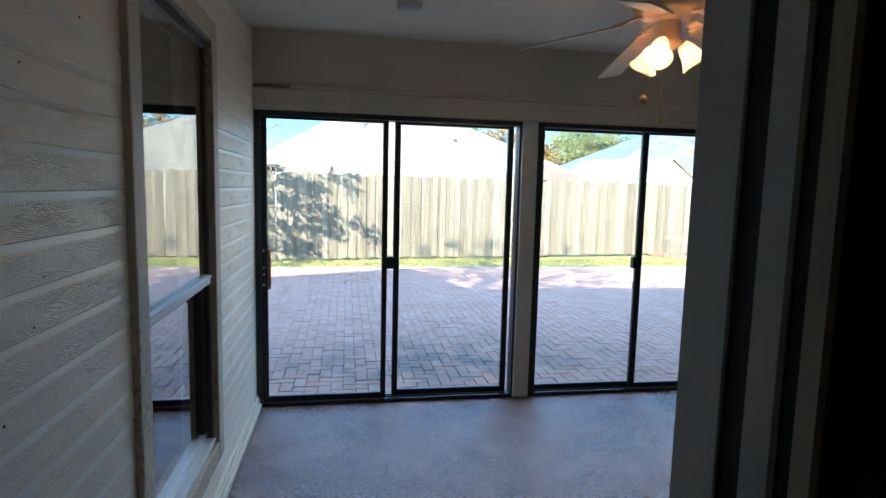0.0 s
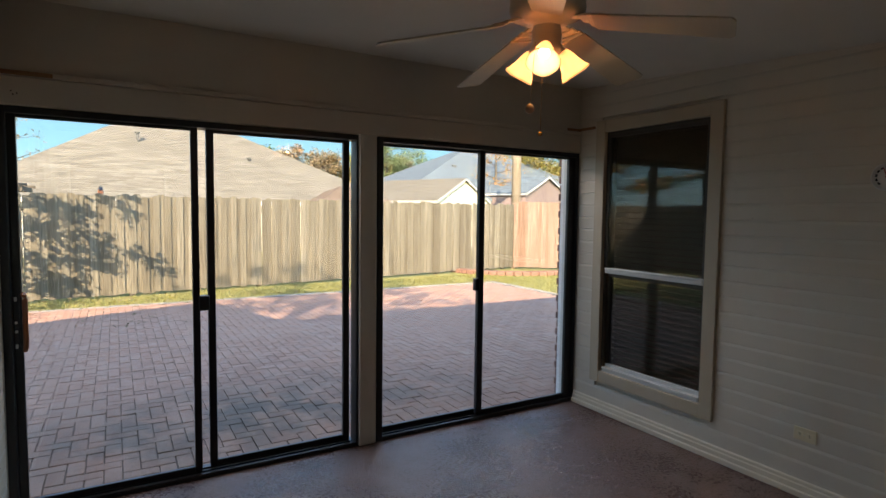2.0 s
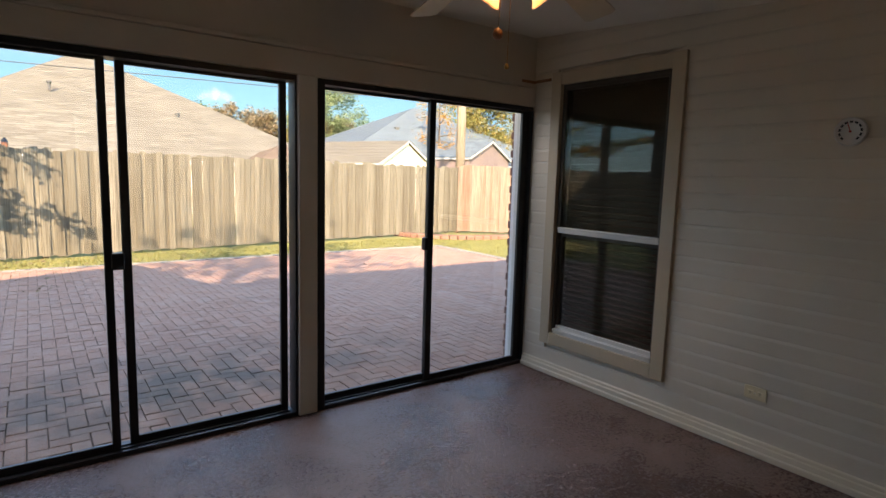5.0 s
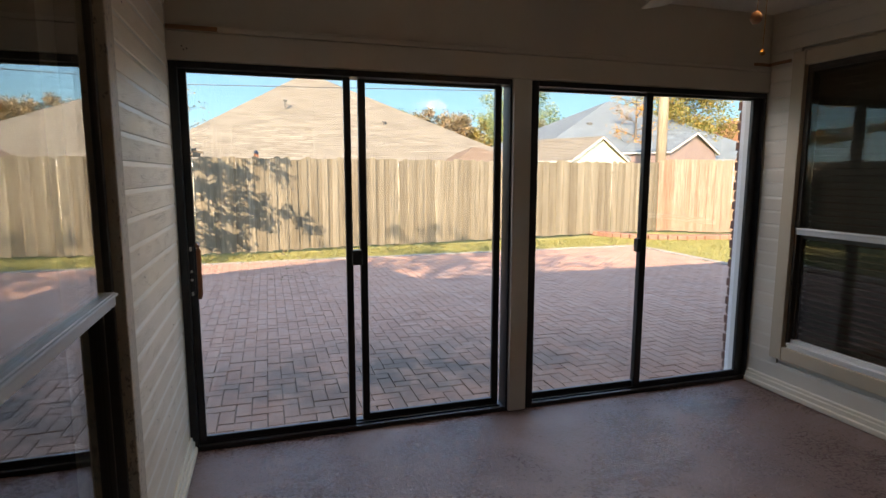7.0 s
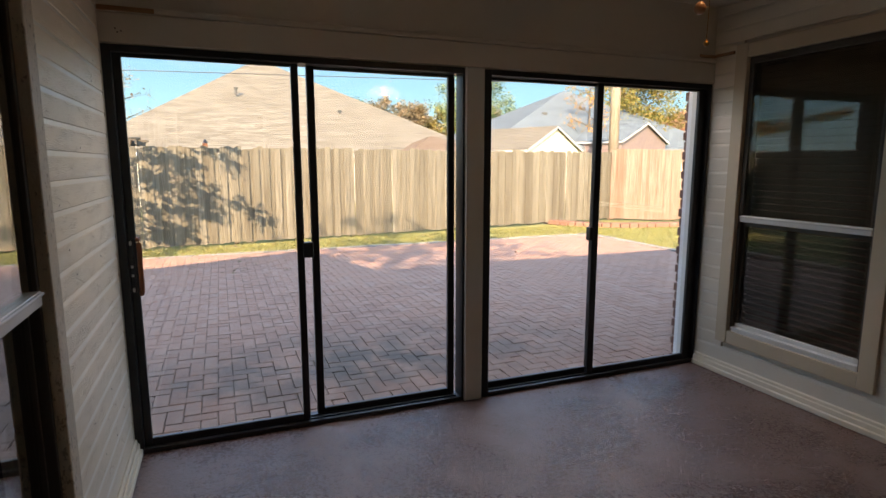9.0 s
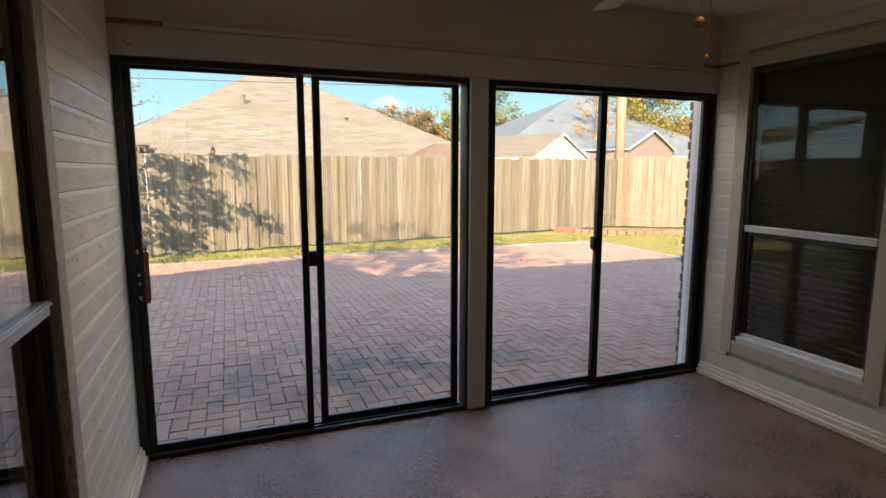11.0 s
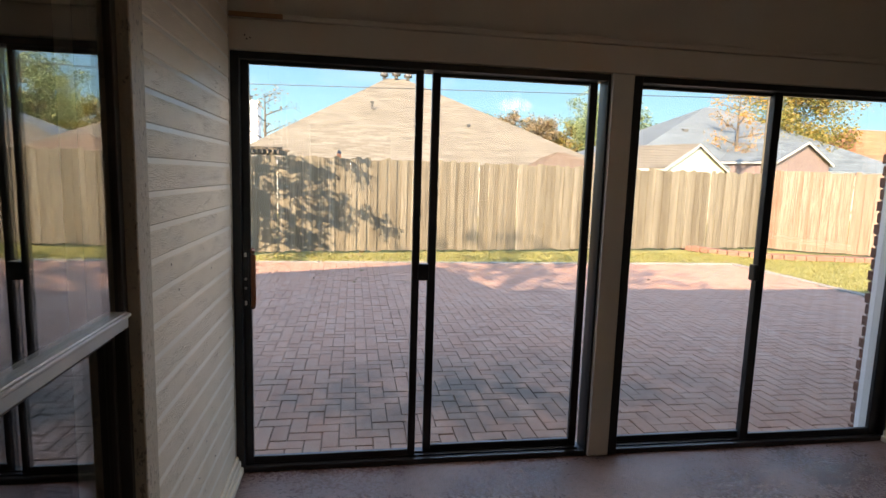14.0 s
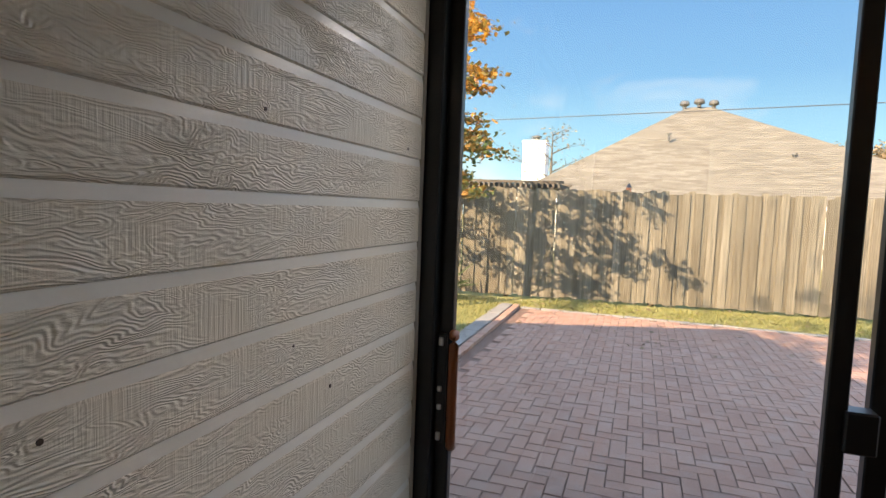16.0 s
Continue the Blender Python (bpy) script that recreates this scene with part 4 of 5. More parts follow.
def pergola():
    p = thing("pergola", (-2.9, 9.8, GB), "dark slatted pergola roof just above the fence", "pergola")
    for x in (-4.6, -1.15):
        part("post", boxes((x - 0.045, x + 0.045, 9.55, 9.64, GB, 1.88)), M_BARK, p)
    part("beam", boxes((-4.9, -0.92, 9.56, 9.63, 1.955, 2.01), bevel=0.005), M_BARK, p)
    part("beam", boxes((-4.9, -0.92, 10.9, 10.97, 1.955, 2.01), bevel=0.005), M_BARK, p)
    k = 0
    x = -4.8
    while x < -0.98:
        part("slat", boxes((x, x + 0.04, 9.50, 11.0, 1.87, 1.953)), M_BARK, p)
        x += 0.105


pergola()


def post_lantern():
    p = thing("bird_feeder", (0.25, 9.95, GB), "small dark red bird feeder on a thin post", "bird feeder")
    part("post", rod(bmesh.new(), (0.25, 9.95, GB), (0.25, 9.95, 1.84), 0.012), M_METAL, p)
    part("body", boxes((0.20, 0.30, 9.90, 10.0, 1.84, 1.93), bevel=0.01), M_HANDLE, p)
    part("roof", lathe(bmesh.new(), [(0.055, 1.93), (0.03, 1.985), (0.012, 2.01), (0, 2.015)], (0.25, 9.95, 0), 8), M_BLACK, p)


post_lantern()


def utility_pole():
    p = thing("utility_pole", (11.77, 11.15, GB), "tall tan wooden utility pole behind the fence", "utility pole")
    part("pole", rod(bmesh.new(), (11.77, 11.15, GB), (11.77, 11.15, 8.6), 0.16, 0.12, 16), M_POLE, p, smooth=True)
    part("crossarm", boxes((10.7, 12.84, 11.0, 11.1, 8.0, 8.12), bevel=0.01), M_POLE, p)


utility_pole()


def cable(name, a, b, sag, r, label):
    a, b = Vector(a), Vector(b)
    pts = [a.lerp(b, k / 24) - Vector((0, 0, sag * k * (24 - k) / 144)) for k in range(25)]
    return tagged(part(name, tube(pts, r, 5), M_WIRE), label, "cable")


cable("power_cable", (11.64, 11.08, 3.83), (-34, 17.5, 3.75), 0.06, 0.011, "thin black overhead power cable across the sky")


# ---- clear sky behind the roofs ----
def sky_backdrop(radius, height):
    """A curved screen of clear blue sky far beyond the houses, paler towards the horizon."""
    m = bpy.data.materials.new("clear blue sky")
    m.use_nodes = True
    n, l = m.node_tree.nodes, m.node_tree.links
    n.remove(n["Principled BSDF"])
    glow = n.new("ShaderNodeEmission")
    sep = n.new("ShaderNodeSeparateXYZ")
    l.new(world_coords(m), sep.inputs[0])
    span = n.new("ShaderNodeMapRange")
    l.new(sep.outputs["Z"], span.inputs["Value"])
    span.inputs["From Max"].default_value = height
    wisp = noise_tex(m, world_coords(m, (1, 1, 2.6)), 0.022, 6, 0.6, 0.5)
    blue = ramp(m, span.outputs[0], [(0.0, (0.105, 0.165, 0.195)), (0.22, (0.050, 0.120, 0.175)), (0.5, (0.026, 0.078, 0.150)), (1.0, (0.014, 0.052, 0.130))])
    l.new(mix(m, blue, (0.12, 0.155, 0.19), ramp(m, wisp, [(0.57, 0.0), (0.80, 0.6)])), glow.inputs["Color"])
    l.new(glow.outputs[0], n["Material Output"].inputs["Surface"])
    bm = bmesh.new()
    cols = []
    for k in range(49):
        a = radians(-5 + 190 * k / 48)
        cols.append([bm.verts.new((radius * math.cos(a), radius * math.sin(a), z)) for z in (GROUND - 0.5, height * 0.5, height)])
    for k in range(48):
        for j in (0, 1):
            bm.faces.new((cols[k][j], cols[k][j + 1], cols[k + 1][j + 1], cols[k + 1][j]))
    return structure("backdrop", bm, m, "clear blue sky above the roofs", "sky")


sky_backdrop(130.0, 62.0)


# ---- trees ----
def leaf_cloud(bm, rng, centres, count, size, flat=0.5):
    for _ in range(count):
        c, r = rng.choice(centres)
        d = Vector((rng.gauss(0, 1), rng.gauss(0, 1), rng.gauss(0, 0.8)))
        d = d.normalized() * r * (rng.random() ** 0.45)
        p = Vector(c) + d
        s = size * rng.uniform(0.6, 1.3)
        m = Matrix.Translation(p) @ Euler((rng.uniform(-1.2, 1.2), rng.uniform(-1.2, 1.2), rng.uniform(0, 6.28))).to_matrix().to_4x4()
        vs = [bm.verts.new(m @ Vector(v)) for v in ((0, -s, 0), (s * 0.55, 0, s * 0.12), (0, s, 0), (-s * 0.55, 0, s * 0.12))]
        bm.faces.new(vs)


def tree(name, base, height, spread, crown, leaves, count, size, label, seed, lean=(0, 0), first=0.35, radius=0.11):
    rng = random.Random(seed)
    t = thing(name, base, label, "tree")
    base = Vector(base)
    top = base + Vector((lean[0], lean[1], height))
    bm = bmesh.new()
    knee = base.lerp(top, 0.5) + Vector((rng.uniform(-0.1, 0.1), rng.uniform(-0.1, 0.1), 0))
    rod(bm, base, knee, radius, radius * 0.7)
    rod(bm, knee, top, radius * 0.7, radius * 0.15)
    centres = []
    for k in range(crown):
        u = first + (1 - first) * (k + 0.5) / crown
        o = base.lerp(top, u)
        a = 2.4 * k + rng.uniform(-0.4, 0.4)
        ln = spread * (1.15 - 0.75 * abs(u - 0.55) / 0.55) * rng.uniform(0.6, 1.05)
        e = o + Vector((math.cos(a) * ln, math.sin(a) * ln, ln * rng.uniform(0.15, 0.55)))
        rod(bm, o, e, radius * 0.3, radius * 0.06, 6)
        centres += [(e, spread * 0.34), (o.lerp(e, 0.6), spread * 0.26)]
        for _ in range(2):
            f = o.lerp(e, rng.uniform(0.4, 0.9)) + Vector((rng.uniform(-1, 1), rng.uniform(-1, 1), rng.uniform(-0.2, 0.8))) * spread * 0.35
            rod(bm, o.lerp(e, 0.5), f, radius * 0.12, radius * 0.03, 5)
            centres.append((f, spread * 0.24))
    part("trunk", bm, M_BARK, t)
    bm = bmesh.new()
    leaf_cloud(bm, rng, centres, count, size)
    data = bpy.data.meshes.new("crown")
    bmesh.ops.translate(bm, verts=bm.verts, vec=-base)
    bm.to_mesh(data)
    bm.free()
    data.materials.append(leaves)
    new("crown", data).parent = t
    return t


def maple(base, height, seed):
    """A young maple whose long thin limbs carry flat sprays of leaves, green low down and orange above."""
    rng = random.Random(seed)
    t = thing("maple_tree", base, "young maple with orange and green autumn leaves on the lawn", "tree")
    base = Vector(base)
    wood, crown = bmesh.new(), bmesh.new()
    top = base + Vector((0.1, -0.1, height))
    rod(wood, base, base.lerp(top, 0.45), 0.065, 0.05)
    rod(wood, base.lerp(top, 0.45), top, 0.05, 0.008)
    sprays = []
    for k in range(34):
        u = 0.25 + 0.71 * (k + 0.5) / 34
        o = base.lerp(top, u)
        a = 2.4 * k + rng.uniform(-0.3, 0.3)
        d = Vector((math.cos(a), math.sin(a), 0))
        reach = (1.35 + 1.1 * max(0.0, -d.y) - 0.25 * max(0.0, d.x)) * (1.0 - 0.75 * max(0.0, u - 0.62) / 0.38) * rng.uniform(0.8, 1.05)
        knee = o + d * reach * 0.5 + Vector((0, 0, reach * 0.30))
        tip = o + d * reach + Vector((0, 0, reach * rng.uniform(0.18, 0.38)))
        rod(wood, o, knee, 0.017, 0.011, 6)
        rod(wood, knee, tip, 0.011, 0.003, 6)
        for e in range(5):
            c = knee.lerp(tip, e / 4)
            sprays.append((c, d, 0.24 - 0.03 * e))
            side = Vector((-d.y, d.x, 0)) * rng.choice((-1, 1))
            twig = c + side * rng.uniform(0.15, 0.4) + Vector((0, 0, rng.uniform(-0.12, 0.15)))
            rod(wood, c, twig, 0.005, 0.002, 5)
            sprays.append((twig, side, 0.17))
    part("trunk", wood, M_BARK, t)
    for c, d, r in sprays:
        for _ in range(34):
            side = Vector((-d.y, d.x, 0))
            p = c + d * rng.gauss(0, r * 0.9) + side * rng.gauss(0, r * 0.4) + Vector((0, 0, rng.gauss(-0.02, 0.04)))
            s = rng.uniform(0.03, 0.055)
            m = Matrix.Translation(p) @ Euler((rng.uniform(-0.9, 0.9), rng.uniform(-0.9, 0.9), rng.uniform(0, 6.28))).to_matrix().to_4x4()
            f = crown.faces.new([crown.verts.new(m @ Vector(q)) for q in ((0, -s, 0), (s * 0.7, -s * 0.1, s * 0.15), (0, s, 0), (-s * 0.7, -s * 0.1, s * 0.15))])
            f.material_index = 0 if rng.random() < (p.z - 2.0) / 1.3 else 1
    data = bpy.data.meshes.new("crown")
    bmesh.ops.translate(crown, verts=crown.verts, vec=-base)
    crown.to_mesh(data)
    crown.free()
    data.materials.append(M_LEAF_ORANGE)
    data.materials.append(M_LEAF_MIXED)
    new("crown", data).parent = t
    return t


maple((-2.75, 6.2, GB), 5.4, 5)
tree("shade_tree", (-6.2, -8.9, GB), 9.5, 3.4, 11, M_LEAF_RUST, 900, 0.13, "tall sparse tree beside the house that dapples the patio", 21, first=0.82, radius=0.16)
tree("autumn_tree", (25.0, 26.0, GB), 7.2, 3.2, 22, M_LEAF_YELLOW, 17000, 0.085, "broad tree with yellow and orange autumn leaves", 8)
tree("autumn_tree", (19.0, 22.4, GB), 6.0, 1.5, 12, M_LEAF_ORANGE, 1900, 0.05, "thin tree with sparse orange leaves", 9)
tree("pine_tree", (17.4, 33.5, GB), 7.0, 2.5, 18, M_LEAF_PINE, 11000, 0.085, "bushy green pine rising behind the roofs", 11)
tree("bare_tree", (-3.4, 24.0, GB), 5.0, 1.7, 12, M_LEAF_RUST, 450, 0.06, "nearly bare tree with a few brown leaves", 12)
far = ((8.5, 40, 5.4, M_LEAF_GREEN), (11.3, 46, 6.2, M_LEAF_GREEN), (14.2, 45, 6.2, M_LEAF_RUST), (17.5, 47, 6.4, M_LEAF_RUST), (20.5, 46, 6.0, M_LEAF_YELLOW), (24.0, 47, 6.4, M_LEAF_RUST), (28, 46, 6.4, M_LEAF_GREEN))
for k, (x, y, h, mt) in enumerate(far):
    tree("distant_tree", (x, y, GB), h * 0.97, 2.6, 14, mt, 6500, 0.13, "distant tree in dull autumn colours", 30 + k)


def yucca():
    rng = random.Random(3)
    base = Vector((-2.55, 7.45, GB))
    y = thing("yucca_plant", base, "spiky green yucca plant by the fence", "plant")
    for k in range(46):
        a, e = rng.uniform(0, 6.28), rng.uniform(0.25, 1.3)
        d = Vector((math.cos(a) * math.cos(e), math.sin(a) * math.cos(e), math.sin(e)))
        side = d.cross(Vector((0, 0, 1))).normalized() * 0.016
        ln = rng.uniform(0.45, 0.85)
        bm = bmesh.new()
        o = base + Vector((0, 0, 0.15))
        v = [bm.verts.new(p) for p in (o - side, o + side, o + d * ln * 0.6 + side * 0.8, o + d * ln - Vector((0, 0, 0.06)), o + d * ln * 0.6 - side * 0.8)]
        bm.faces.new(v)
        bmesh.ops.solidify(bm, geom=bm.faces[:], thickness=0.004)
        part("leaf", bm, M_LEAF_GREEN, y)
    part("stem", rod(bmesh.new(), base, base + Vector((0, 0, 0.2)), 0.06, 0.05), M_BARK, y)


yucca()

# ---- the house round the room: unseen roof and wings, added to throw its shade on the patio ----
house_shell = thing("own_house", (1.9, -3.0, GB), "own brick house round the room, unseen roof and wings", "house", "", "structure")
part("roof", boxes((-0.2, 13.0, 0.17, 0.40, 2.44, 2.52), (-0.2, 13.0, -9.0, 0.17, 2.71, 2.79)), M_SHINGLE_TAN, house_shell)
# gable out of view, its peak placed so its shadow reaches the far kerb
bm = bmesh.new()
prof = [(-7.3, 0.12, GB), (-0.30, 0.12, GB), (-0.30, 0.12, 2.75), (-2.6, 0.12, 4.25), (-7.3, 0.12, 2.75)]
f0 = [bm.verts.new(p) for p in prof]
f1 = [bm.verts.new((p[0], -9.0, p[2])) for p in prof]
bm.faces.new(f0)
bm.faces.new(list(reversed(f1)))
for k in (0, 2, 3, 4):
    j = (k + 1) % 5
    bm.faces.new((f0[k], f1[k], f1[j], f0[j]))
part("wing", bm, M_BRICK, house_shell)
part("wing", boxes((W + 0.32, 13.0, -9.0, 0.12, GB, 2.43)), M_BRICK, house_shell)
part("rear_wall", boxes((-0.30, 13.0, -9.1, -9.0, GB, 2.44)), M_BRICK, house_shell)

# brick reveal beside the second sliding door
reveal = thing("brick_pier", (W + 0.1, 0.26, GB), "red brick pier with pale mortar beside the sliding door", "brick pier", "", "structure")
part("mortar_core", boxes((3.868, 4.10, 0.165, 0.285, GB, 2.43)), M_MORTAR, reveal)
part("white_board", boxes((3.79, 3.862, 0.162, 0.20, GB + 0.05, 2.2), bevel=0.003), M_WHITE_WALL, reveal, "white painted edge board")
z = GB + 0.004
k = 0
while z < 2.40:
    off = 0.0 if k % 2 else 0.012
    part("brick", boxes((3.858 - off, 4.09, 0.19, 0.292, z, z + 0.062), bevel=0.004), M_BRICK, reveal)
    z += 0.074
    k += 1

# ---- lawn, edging, planting bed ----
sill = structure("threshold", boxes((0.0, W, 0.118, 0.215, GROUND - 0.06, GROUND + 0.006), bevel=0.004), M_KERB, "pale concrete strip outside the sliding doors", "pavement")


def edging(name, a, b, width, length, height, mat, label):
    a, b = Vector(a), Vector(b)
    d = (b - a).normalized()
    n = max(1, int((b - a).length / length))
    e = thing(name, a, label, "edging", "", "structure")
    step = (b - a) / n
    yaw = math.degrees(math.atan2(d.y, d.x))
    bm = box(bmesh.new(), 0.004, step.length - 0.004, -width / 2, width / 2, -0.05, height, bevel=0.006)
    me = bpy.data.meshes.new("edging_stone")
    bm.to_mesh(me)
    bm.free()
    me.materials.append(mat)
    rng = random.Random(n)
    for k in range(n):
        o = new("edging_stone", me)
        o.parent = e
        o.matrix_basis = Matrix.Translation(step * k + Vector((0, 0, rng.uniform(-0.004, 0.004)))) @ pose(0, 0, 0, 0, 0, yaw + rng.uniform(-1, 1))
    return e


edging("kerb_stones", (-1.10, 0.25, GROUND), (-1.22, 7.2, GROUND), 0.10, 0.2, 0.03, M_PAVER, "row of red kerb stones along the patio")
edging("kerb_stones", (-1.27, 0.25, GROUND), (-1.40, 7.3, GROUND), 0.19, 0.3, 0.02, M_KERB, "pale concrete edging stones beside the lawn")
edging("kerb_stones", (-1.15, 7.17, GROUND), (8.15, 7.25, GROUND), 0.10, 0.3, 0.006, M_KERB, "pale concrete edging stones at the far side of the patio")
edging("kerb_stones", (8.06, 0.25, GROUND), (8.12, 7.25, GROUND), 0.12, 0.3, 0.012, M_KERB, "pale concrete edging stones beside the lawn")

curve = [Vector((10.9 - 2.2 * math.cos(u), 10.0 - 1.9 * math.sin(u), GROUND)) for u in np.linspace(0.05, 1.57, 16)] + [Vector((10.9 + 0.2 * k, 8.1 - 0.05 * k, GROUND)) for k in range(1, 13)]
planter = thing("planting_bed", curve[8], "low curved red brick border of a planting bed", "planting bed")
for p, q in zip(curve, curve[1:]):
    m = (p + q) / 2
    d = q - p
    bm = box(bmesh.new(), -d.length / 2 + 0.005, d.length / 2 - 0.005, -0.15, 0.15, -0.05, 0.06, bevel=0.01)
    bmesh.ops.transform(bm, verts=bm.verts, matrix=Matrix.Translation(m) @ pose(0, 0, 0, 0, 0, math.degrees(math.atan2(d.y, d.x))))
    part("brick", bm, M_BED, planter)


def grass(name, spots, seed, count, label):
    """Short blades, joined, over rectangles of lawn."""
    rng = np.random.default_rng(seed)
    verts, faces = [], []
    for x0, x1, y0, y1 in spots:
        n = int(count * (x1 - x0) * (y1 - y0))
        px, py = rng.uniform(x0, x1, n), rng.uniform(y0, y1, n)
        ang, h, ln = rng.uniform(0, 6.28, n), rng.uniform(0.02, 0.055, n), rng.normal(0, 0.025, (n, 2))
        for k in range(n):
            c, s = math.cos(ang[k]) * 0.006, math.sin(ang[k]) * 0.006
            b = len(verts)
            verts += [(px[k] - c, py[k] - s, 0), (px[k] + c, py[k] + s, 0), (px[k] + ln[k, 0], py[k] + ln[k, 1], h[k])]
            faces.append((b, b + 1, b + 2))
    me = bpy.data.meshes.new(name)
    me.from_pydata(verts, [], faces)
    me.materials.append(M_GRASS)
    ob = new(name, me)
    ob.location.z = GROUND - 0.056
    return tagged(ob, label, "grass", kind="stuff")


grass("grass", [(-3.0, 9.2, 7.32, 8.1), (-1.0, 9.2, 8.1, 8.6), (1.5, 9.2, 8.6, 9.1), (8.25, 12.5, 3.5, 9.0), (-3.2, -1.5, 3.0, 7.3)], 4, 900, "short yellow-green autumn grass")


def fallen_leaves():
    rng = random.Random(17)
    bm = bmesh.new()
    for _ in range(420):
        x, y = rng.uniform(-2.5, 8.5), 7.25 + rng.random() ** 1.6 * 1.3 + 0.1 * rng.random()
        if rng.random() < 0.25:
            x, y = rng.uniform(-1.0, 6.0), rng.uniform(5.2, 7.2)
        s = rng.uniform(0.02, 0.045)
        m = Matrix.Translation((x, y, GROUND + 0.012)) @ Euler((rng.uniform(-0.4, 0.4), rng.uniform(-0.4, 0.4), rng.uniform(0, 6))).to_matrix().to_4x4()
        bm.faces.new([bm.verts.new(m @ Vector(v)) for v in ((0, -s, 0), (s * 0.6, 0, 0.006), (0, s, 0), (-s * 0.6, 0, 0.006))])
    data = bpy.data.meshes.new("fallen_leaves")
    bm.to_mesh(data)
    bm.free()
    data.materials.append(M_LEAF_RUST)
    return tagged(new("fallen_leaves", data), "scattered brown fallen leaves on lawn and patio", "leaves", kind="stuff")


fallen_leaves()

# ---- small things in the room ----
def handle_set():
    part("handle_plate", boxes((0.046, 0.072, 0.006, 0.019, 0.855, 1.13), bevel=0.003), M_BRONZE, p1)
    prof = [(0.85, -0.012), (0.862, 0.0), (0.875, 0.012), (0.93, 0.016), (1.0, 0.010), (1.06, 0.016), (1.11, 0.012), (1.125, 0.0), (1.135, -0.012)]
    bm = tube([(0.094 + d * 0.3, -0.004 - d, z) for z, d in prof], 0.012, 10)
    part("handle", bm, M_HANDLE, p1, "brown wooden pull handle", smooth=True)
    for z in (0.862, 0.94, 0.985, 1.10):
        bm = bmesh.new()
        box(bm, 0.052, 0.064, 0.001, 0.007, z, z + (0.022 if z > 1 or z < 0.9 else 0.014), bevel=0.002)
        part("latch_screw", bm, M_STEEL, p1, "bright steel latch piece")


handle_set()
part("latch", boxes((0.90, 0.958, 0.004, 0.054, 0.985, 1.07), bevel=0.004), M_BRONZE, p1, "dark interlock latch")
part("latch", boxes((2.805, 2.84, 0.004, 0.05, 0.985, 1.075), bevel=0.004), M_BRONZE, p4, "dark interlock latch")

for (xa, xb, ya, yb, za, zb, lab) in ((0.008, 0.245, -0.042, -0.028, 2.205, 2.226, "short strip of raw pine nailed above the sliding door"), (3.63, 3.775, -0.045, -0.036, 2.232, 2.252, "short strip of raw pine nailed above the sliding door")):
    tagged(part("wood_strip", boxes((xa, xb, ya, yb, za, zb), bevel=0.002), M_RAW), lab, "wood strip")
tagged(part("wood_strip", boxes((3.764, 3.779, -0.20, -0.05, 2.236, 2.256), bevel=0.002), M_RAW), "short strip of raw pine on the siding", "wood strip")

rng = random.Random(2)
bm = tube([(0.3 + 3.3 * k / 30, -0.037, 2.234 - 0.006 * math.sin(k * 0.9) - 0.004 * rng.random()) for k in range(31)], 0.003, 6)
tagged(part("thin_cable", bm, M_HEADER), "thin painted cable tacked along the header", "cable")


def outlet():
    o = thing("wall_outlet", (W - 0.004, -1.842, 0.352), "ivory double wall outlet on the siding", "outlet")
    part("plate", boxes((W - 0.011, W - 0.0035, -1.902, -1.782, 0.315, 0.389), bevel=0.002), M_IVORY, o)
    for y in (-1.868, -1.816):
        r = part("receptacle", boxes((W - 0.0135, W - 0.0105, y - 0.017, y + 0.017, 0.338, 0.366), bevel=0.002), M_IVORY, o)
        for dz in (0.345, 0.356):
            part("slot", boxes((W - 0.0145, W - 0.0134, y - 0.005, y + 0.004, dz, dz + 0.003)), M_SLOT, r)
    part("screw", rod(bmesh.new(), (W - 0.0125, -1.842, 0.352), (W - 0.0105, -1.842, 0.352), 0.003), M_STEEL, o)


outlet()


def thermometer():
    c = Vector((W - 0.004, -2.154, 1.77))
    t = thing("thermometer", c, "round white dial thermometer hung on the siding", "thermometer")
    face = Matrix.Rotation(radians(-90), 4, "Y")
    part("case", lathe(bmesh.new(), [(0, 0), (0.068, 0), (0.070, 0.006), (0.069, 0.016), (0.062, 0.019), (0.060, 0.013), (0, 0.013)], c, 36, face), M_DIAL, t, smooth=True)
    for k in range(11):
        a = radians(-135 + 27 * k)
        bm = box(bmesh.new(), -0.0045, 0.0045, -0.007, 0.007, 0, 0.001)
        bmesh.ops.transform(bm, verts=bm.verts, matrix=Matrix.Translation(c + Vector((-0.0135, math.sin(a) * 0.046, math.cos(a) * 0.046))) @ face @ Matrix.Rotation(a, 4, "Z"))
        part("number_mark", bm, M_BLACK, t)
    bm = box(bmesh.new(), -0.002, 0.002, -0.004, 0.044, 0, 0.001)
    bmesh.ops.transform(bm, verts=bm.verts, matrix=Matrix.Translation(c + Vector((-0.0155, 0, 0))) @ Matrix.Rotation(radians(-20), 4, "X") @ pose(0, 0, 0, 90, 0, 90))
    part("needle", bm, M_RED, t)
    part("hub", rod(bmesh.new(), c + Vector((-0.013, 0, 0)), c + Vector((-0.019, 0, 0)), 0.005), M_RED, t)


thermometer()

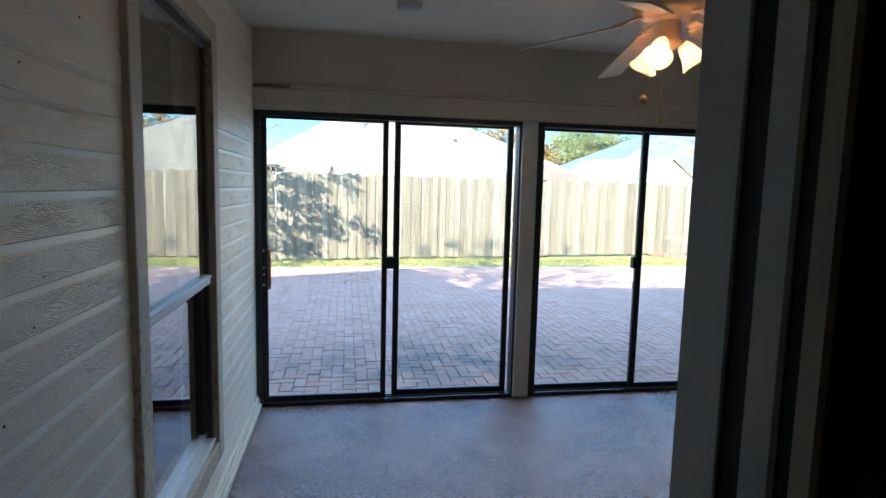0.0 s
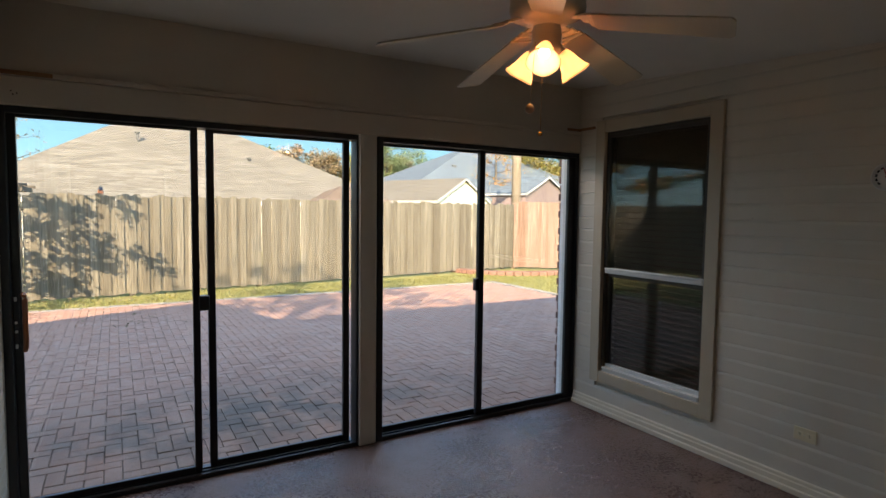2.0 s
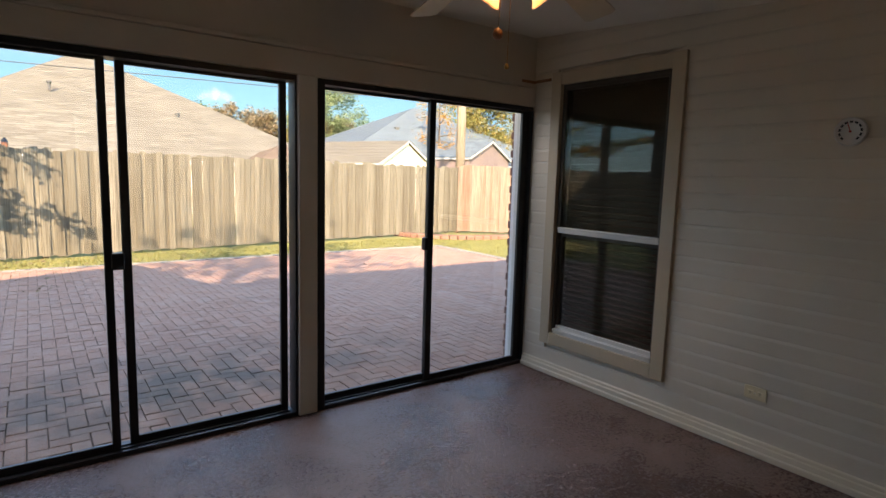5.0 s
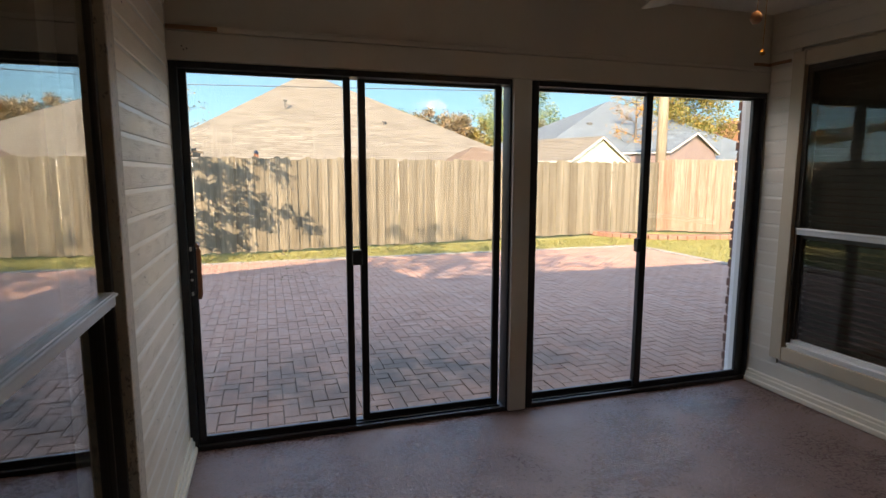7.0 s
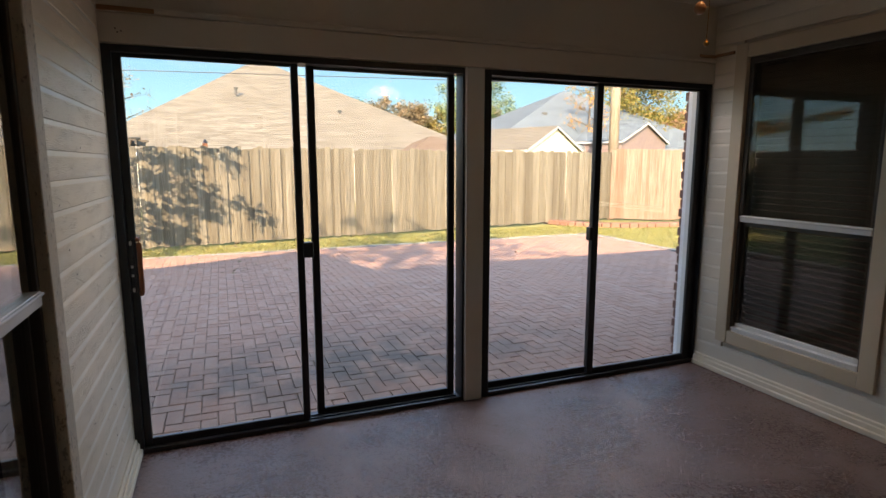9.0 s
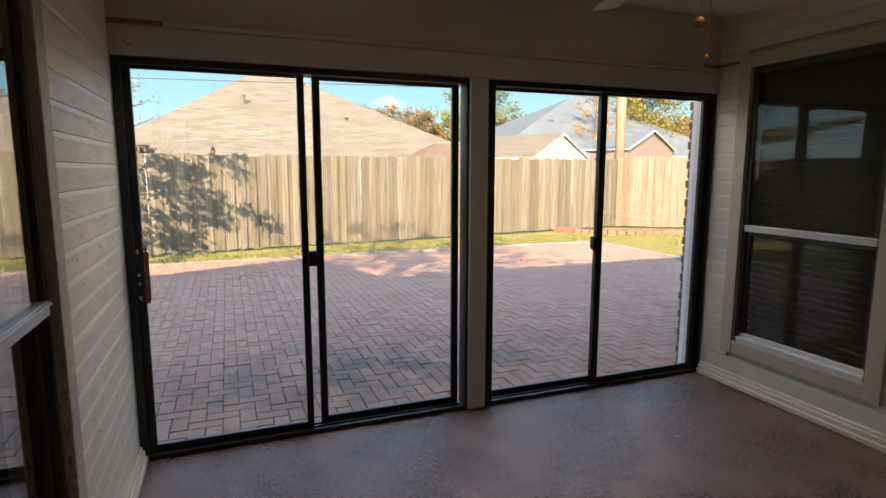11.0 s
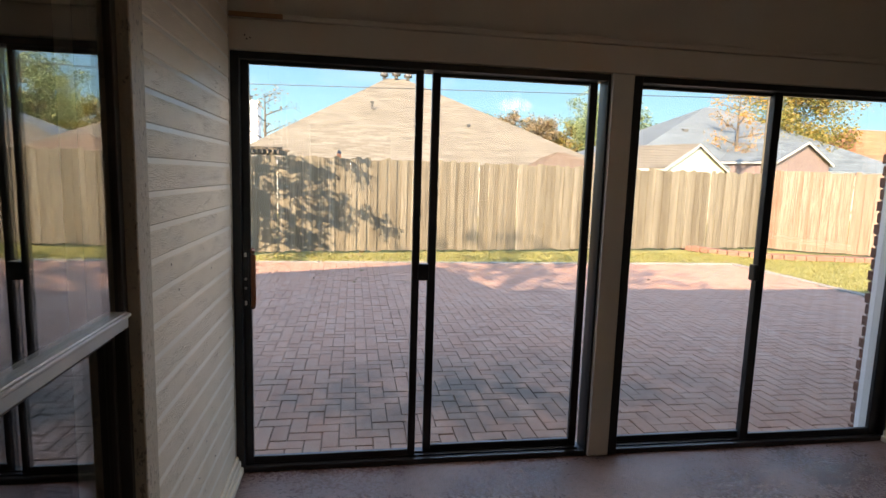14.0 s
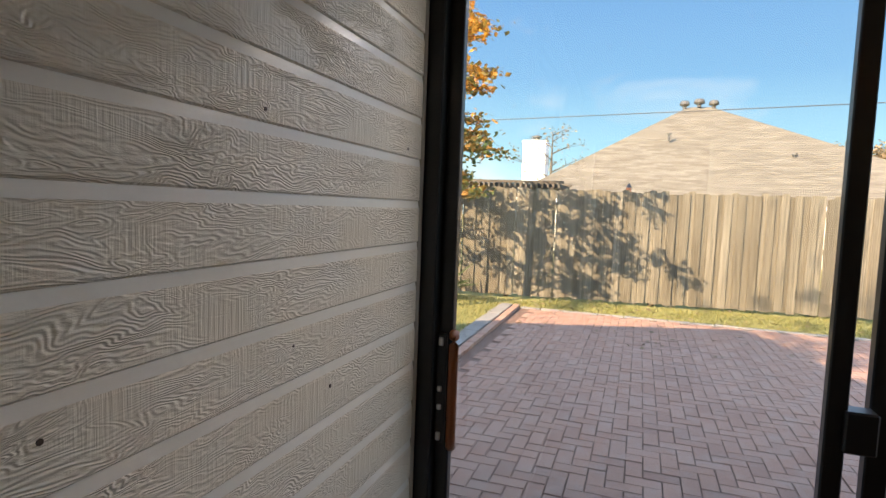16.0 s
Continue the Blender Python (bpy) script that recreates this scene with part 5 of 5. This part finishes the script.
def smoke_detector():
    c = Vector((0.935, -0.97, ceiling_z(-0.97)))
    d = thing("smoke_detector", c, "round white smoke detector on the ceiling", "smoke detector")
    part("base", lathe(bmesh.new(), [(0, 0), (0.068, 0), (0.068, -0.012), (0, -0.012)], c, 32), M_DIAL, d, smooth=False)
    part("cover", lathe(bmesh.new(), [(0.064, -0.012), (0.062, -0.03), (0.05, -0.04), (0.02, -0.043), (0, -0.043)], c, 32), M_DIAL, d, smooth=True)


smoke_detector()

# ---- pavers, last ----
PL, PW, PJ = 0.2, 0.1, 0.005


def paver_shape(w, h):
    bm = box(bmesh.new(), PJ / 2, w - PJ / 2, PJ / 2, h - PJ / 2, -0.05, 0.0)
    top = [e for e in bm.edges if all(v.co.z > -0.01 for v in e.verts)]
    bmesh.ops.bevel(bm, geom=top, offset=0.0035, segments=1, affect="EDGES")
    me = bpy.data.meshes.new("paver")
    bm.to_mesh(me)
    bm.free()
    me.materials.append(M_PAVER)
    return me


flat, upright, square = paver_shape(PL, PW), paver_shape(PW, PL), paver_shape(PW, PW)
rng = random.Random(6)
verts, faces = [], []
for shape, (w, h), key in ((flat, (PL, PW), 0), (upright, (PW, PL), 3)):
    pts = [tuple(v.co) for v in shape.vertices]
    polys = [tuple(p.vertices) for p in shape.polygons if p.normal.z > 0.05]
    for i in range(-12, 81):
        for j in range(0, 69):
            if (i - j) % 4 != key:
                continue
            x, y = i * 0.1, 0.22 + j * 0.1
            if x + w > 8.0 or y + h > 7.14 or x < -1.06:
                continue
            z = GROUND + rng.uniform(-0.003, 0.002)
            if key == 3 and j == 1:
                o = new("paver", square)
                o.parent = patio_bed
                o.matrix_basis = Matrix.Translation((x + 0.2, 0.22, z))
            if -0.15 < x < 3.75 and y < 1.72:
                o = new("paver", shape)
                o.parent = patio_bed
                o.matrix_basis = Matrix.Translation((x, y, z)) @ pose(0, 0, 0, rng.uniform(-0.7, 0.7), rng.uniform(-0.7, 0.7), rng.uniform(-0.5, 0.5))
            else:
                tx, ty = rng.uniform(-0.01, 0.01), rng.uniform(-0.01, 0.01)
                b = len(verts)
                verts += [(x + p[0], y + p[1], z + p[2] + tx * p[0] + ty * p[1]) for p in pts]
                faces += [tuple(b + k for k in f) for f in polys]
data = bpy.data.meshes.new("paver_field")
data.from_pydata(verts, [], faces)
data.materials.append(M_PAVER_FAR)
paver_field = new("paver_field", data)
paver_field.parent = patio_bed
tagged(paver_field, "red pavers in herringbone bond", kind="stuff")
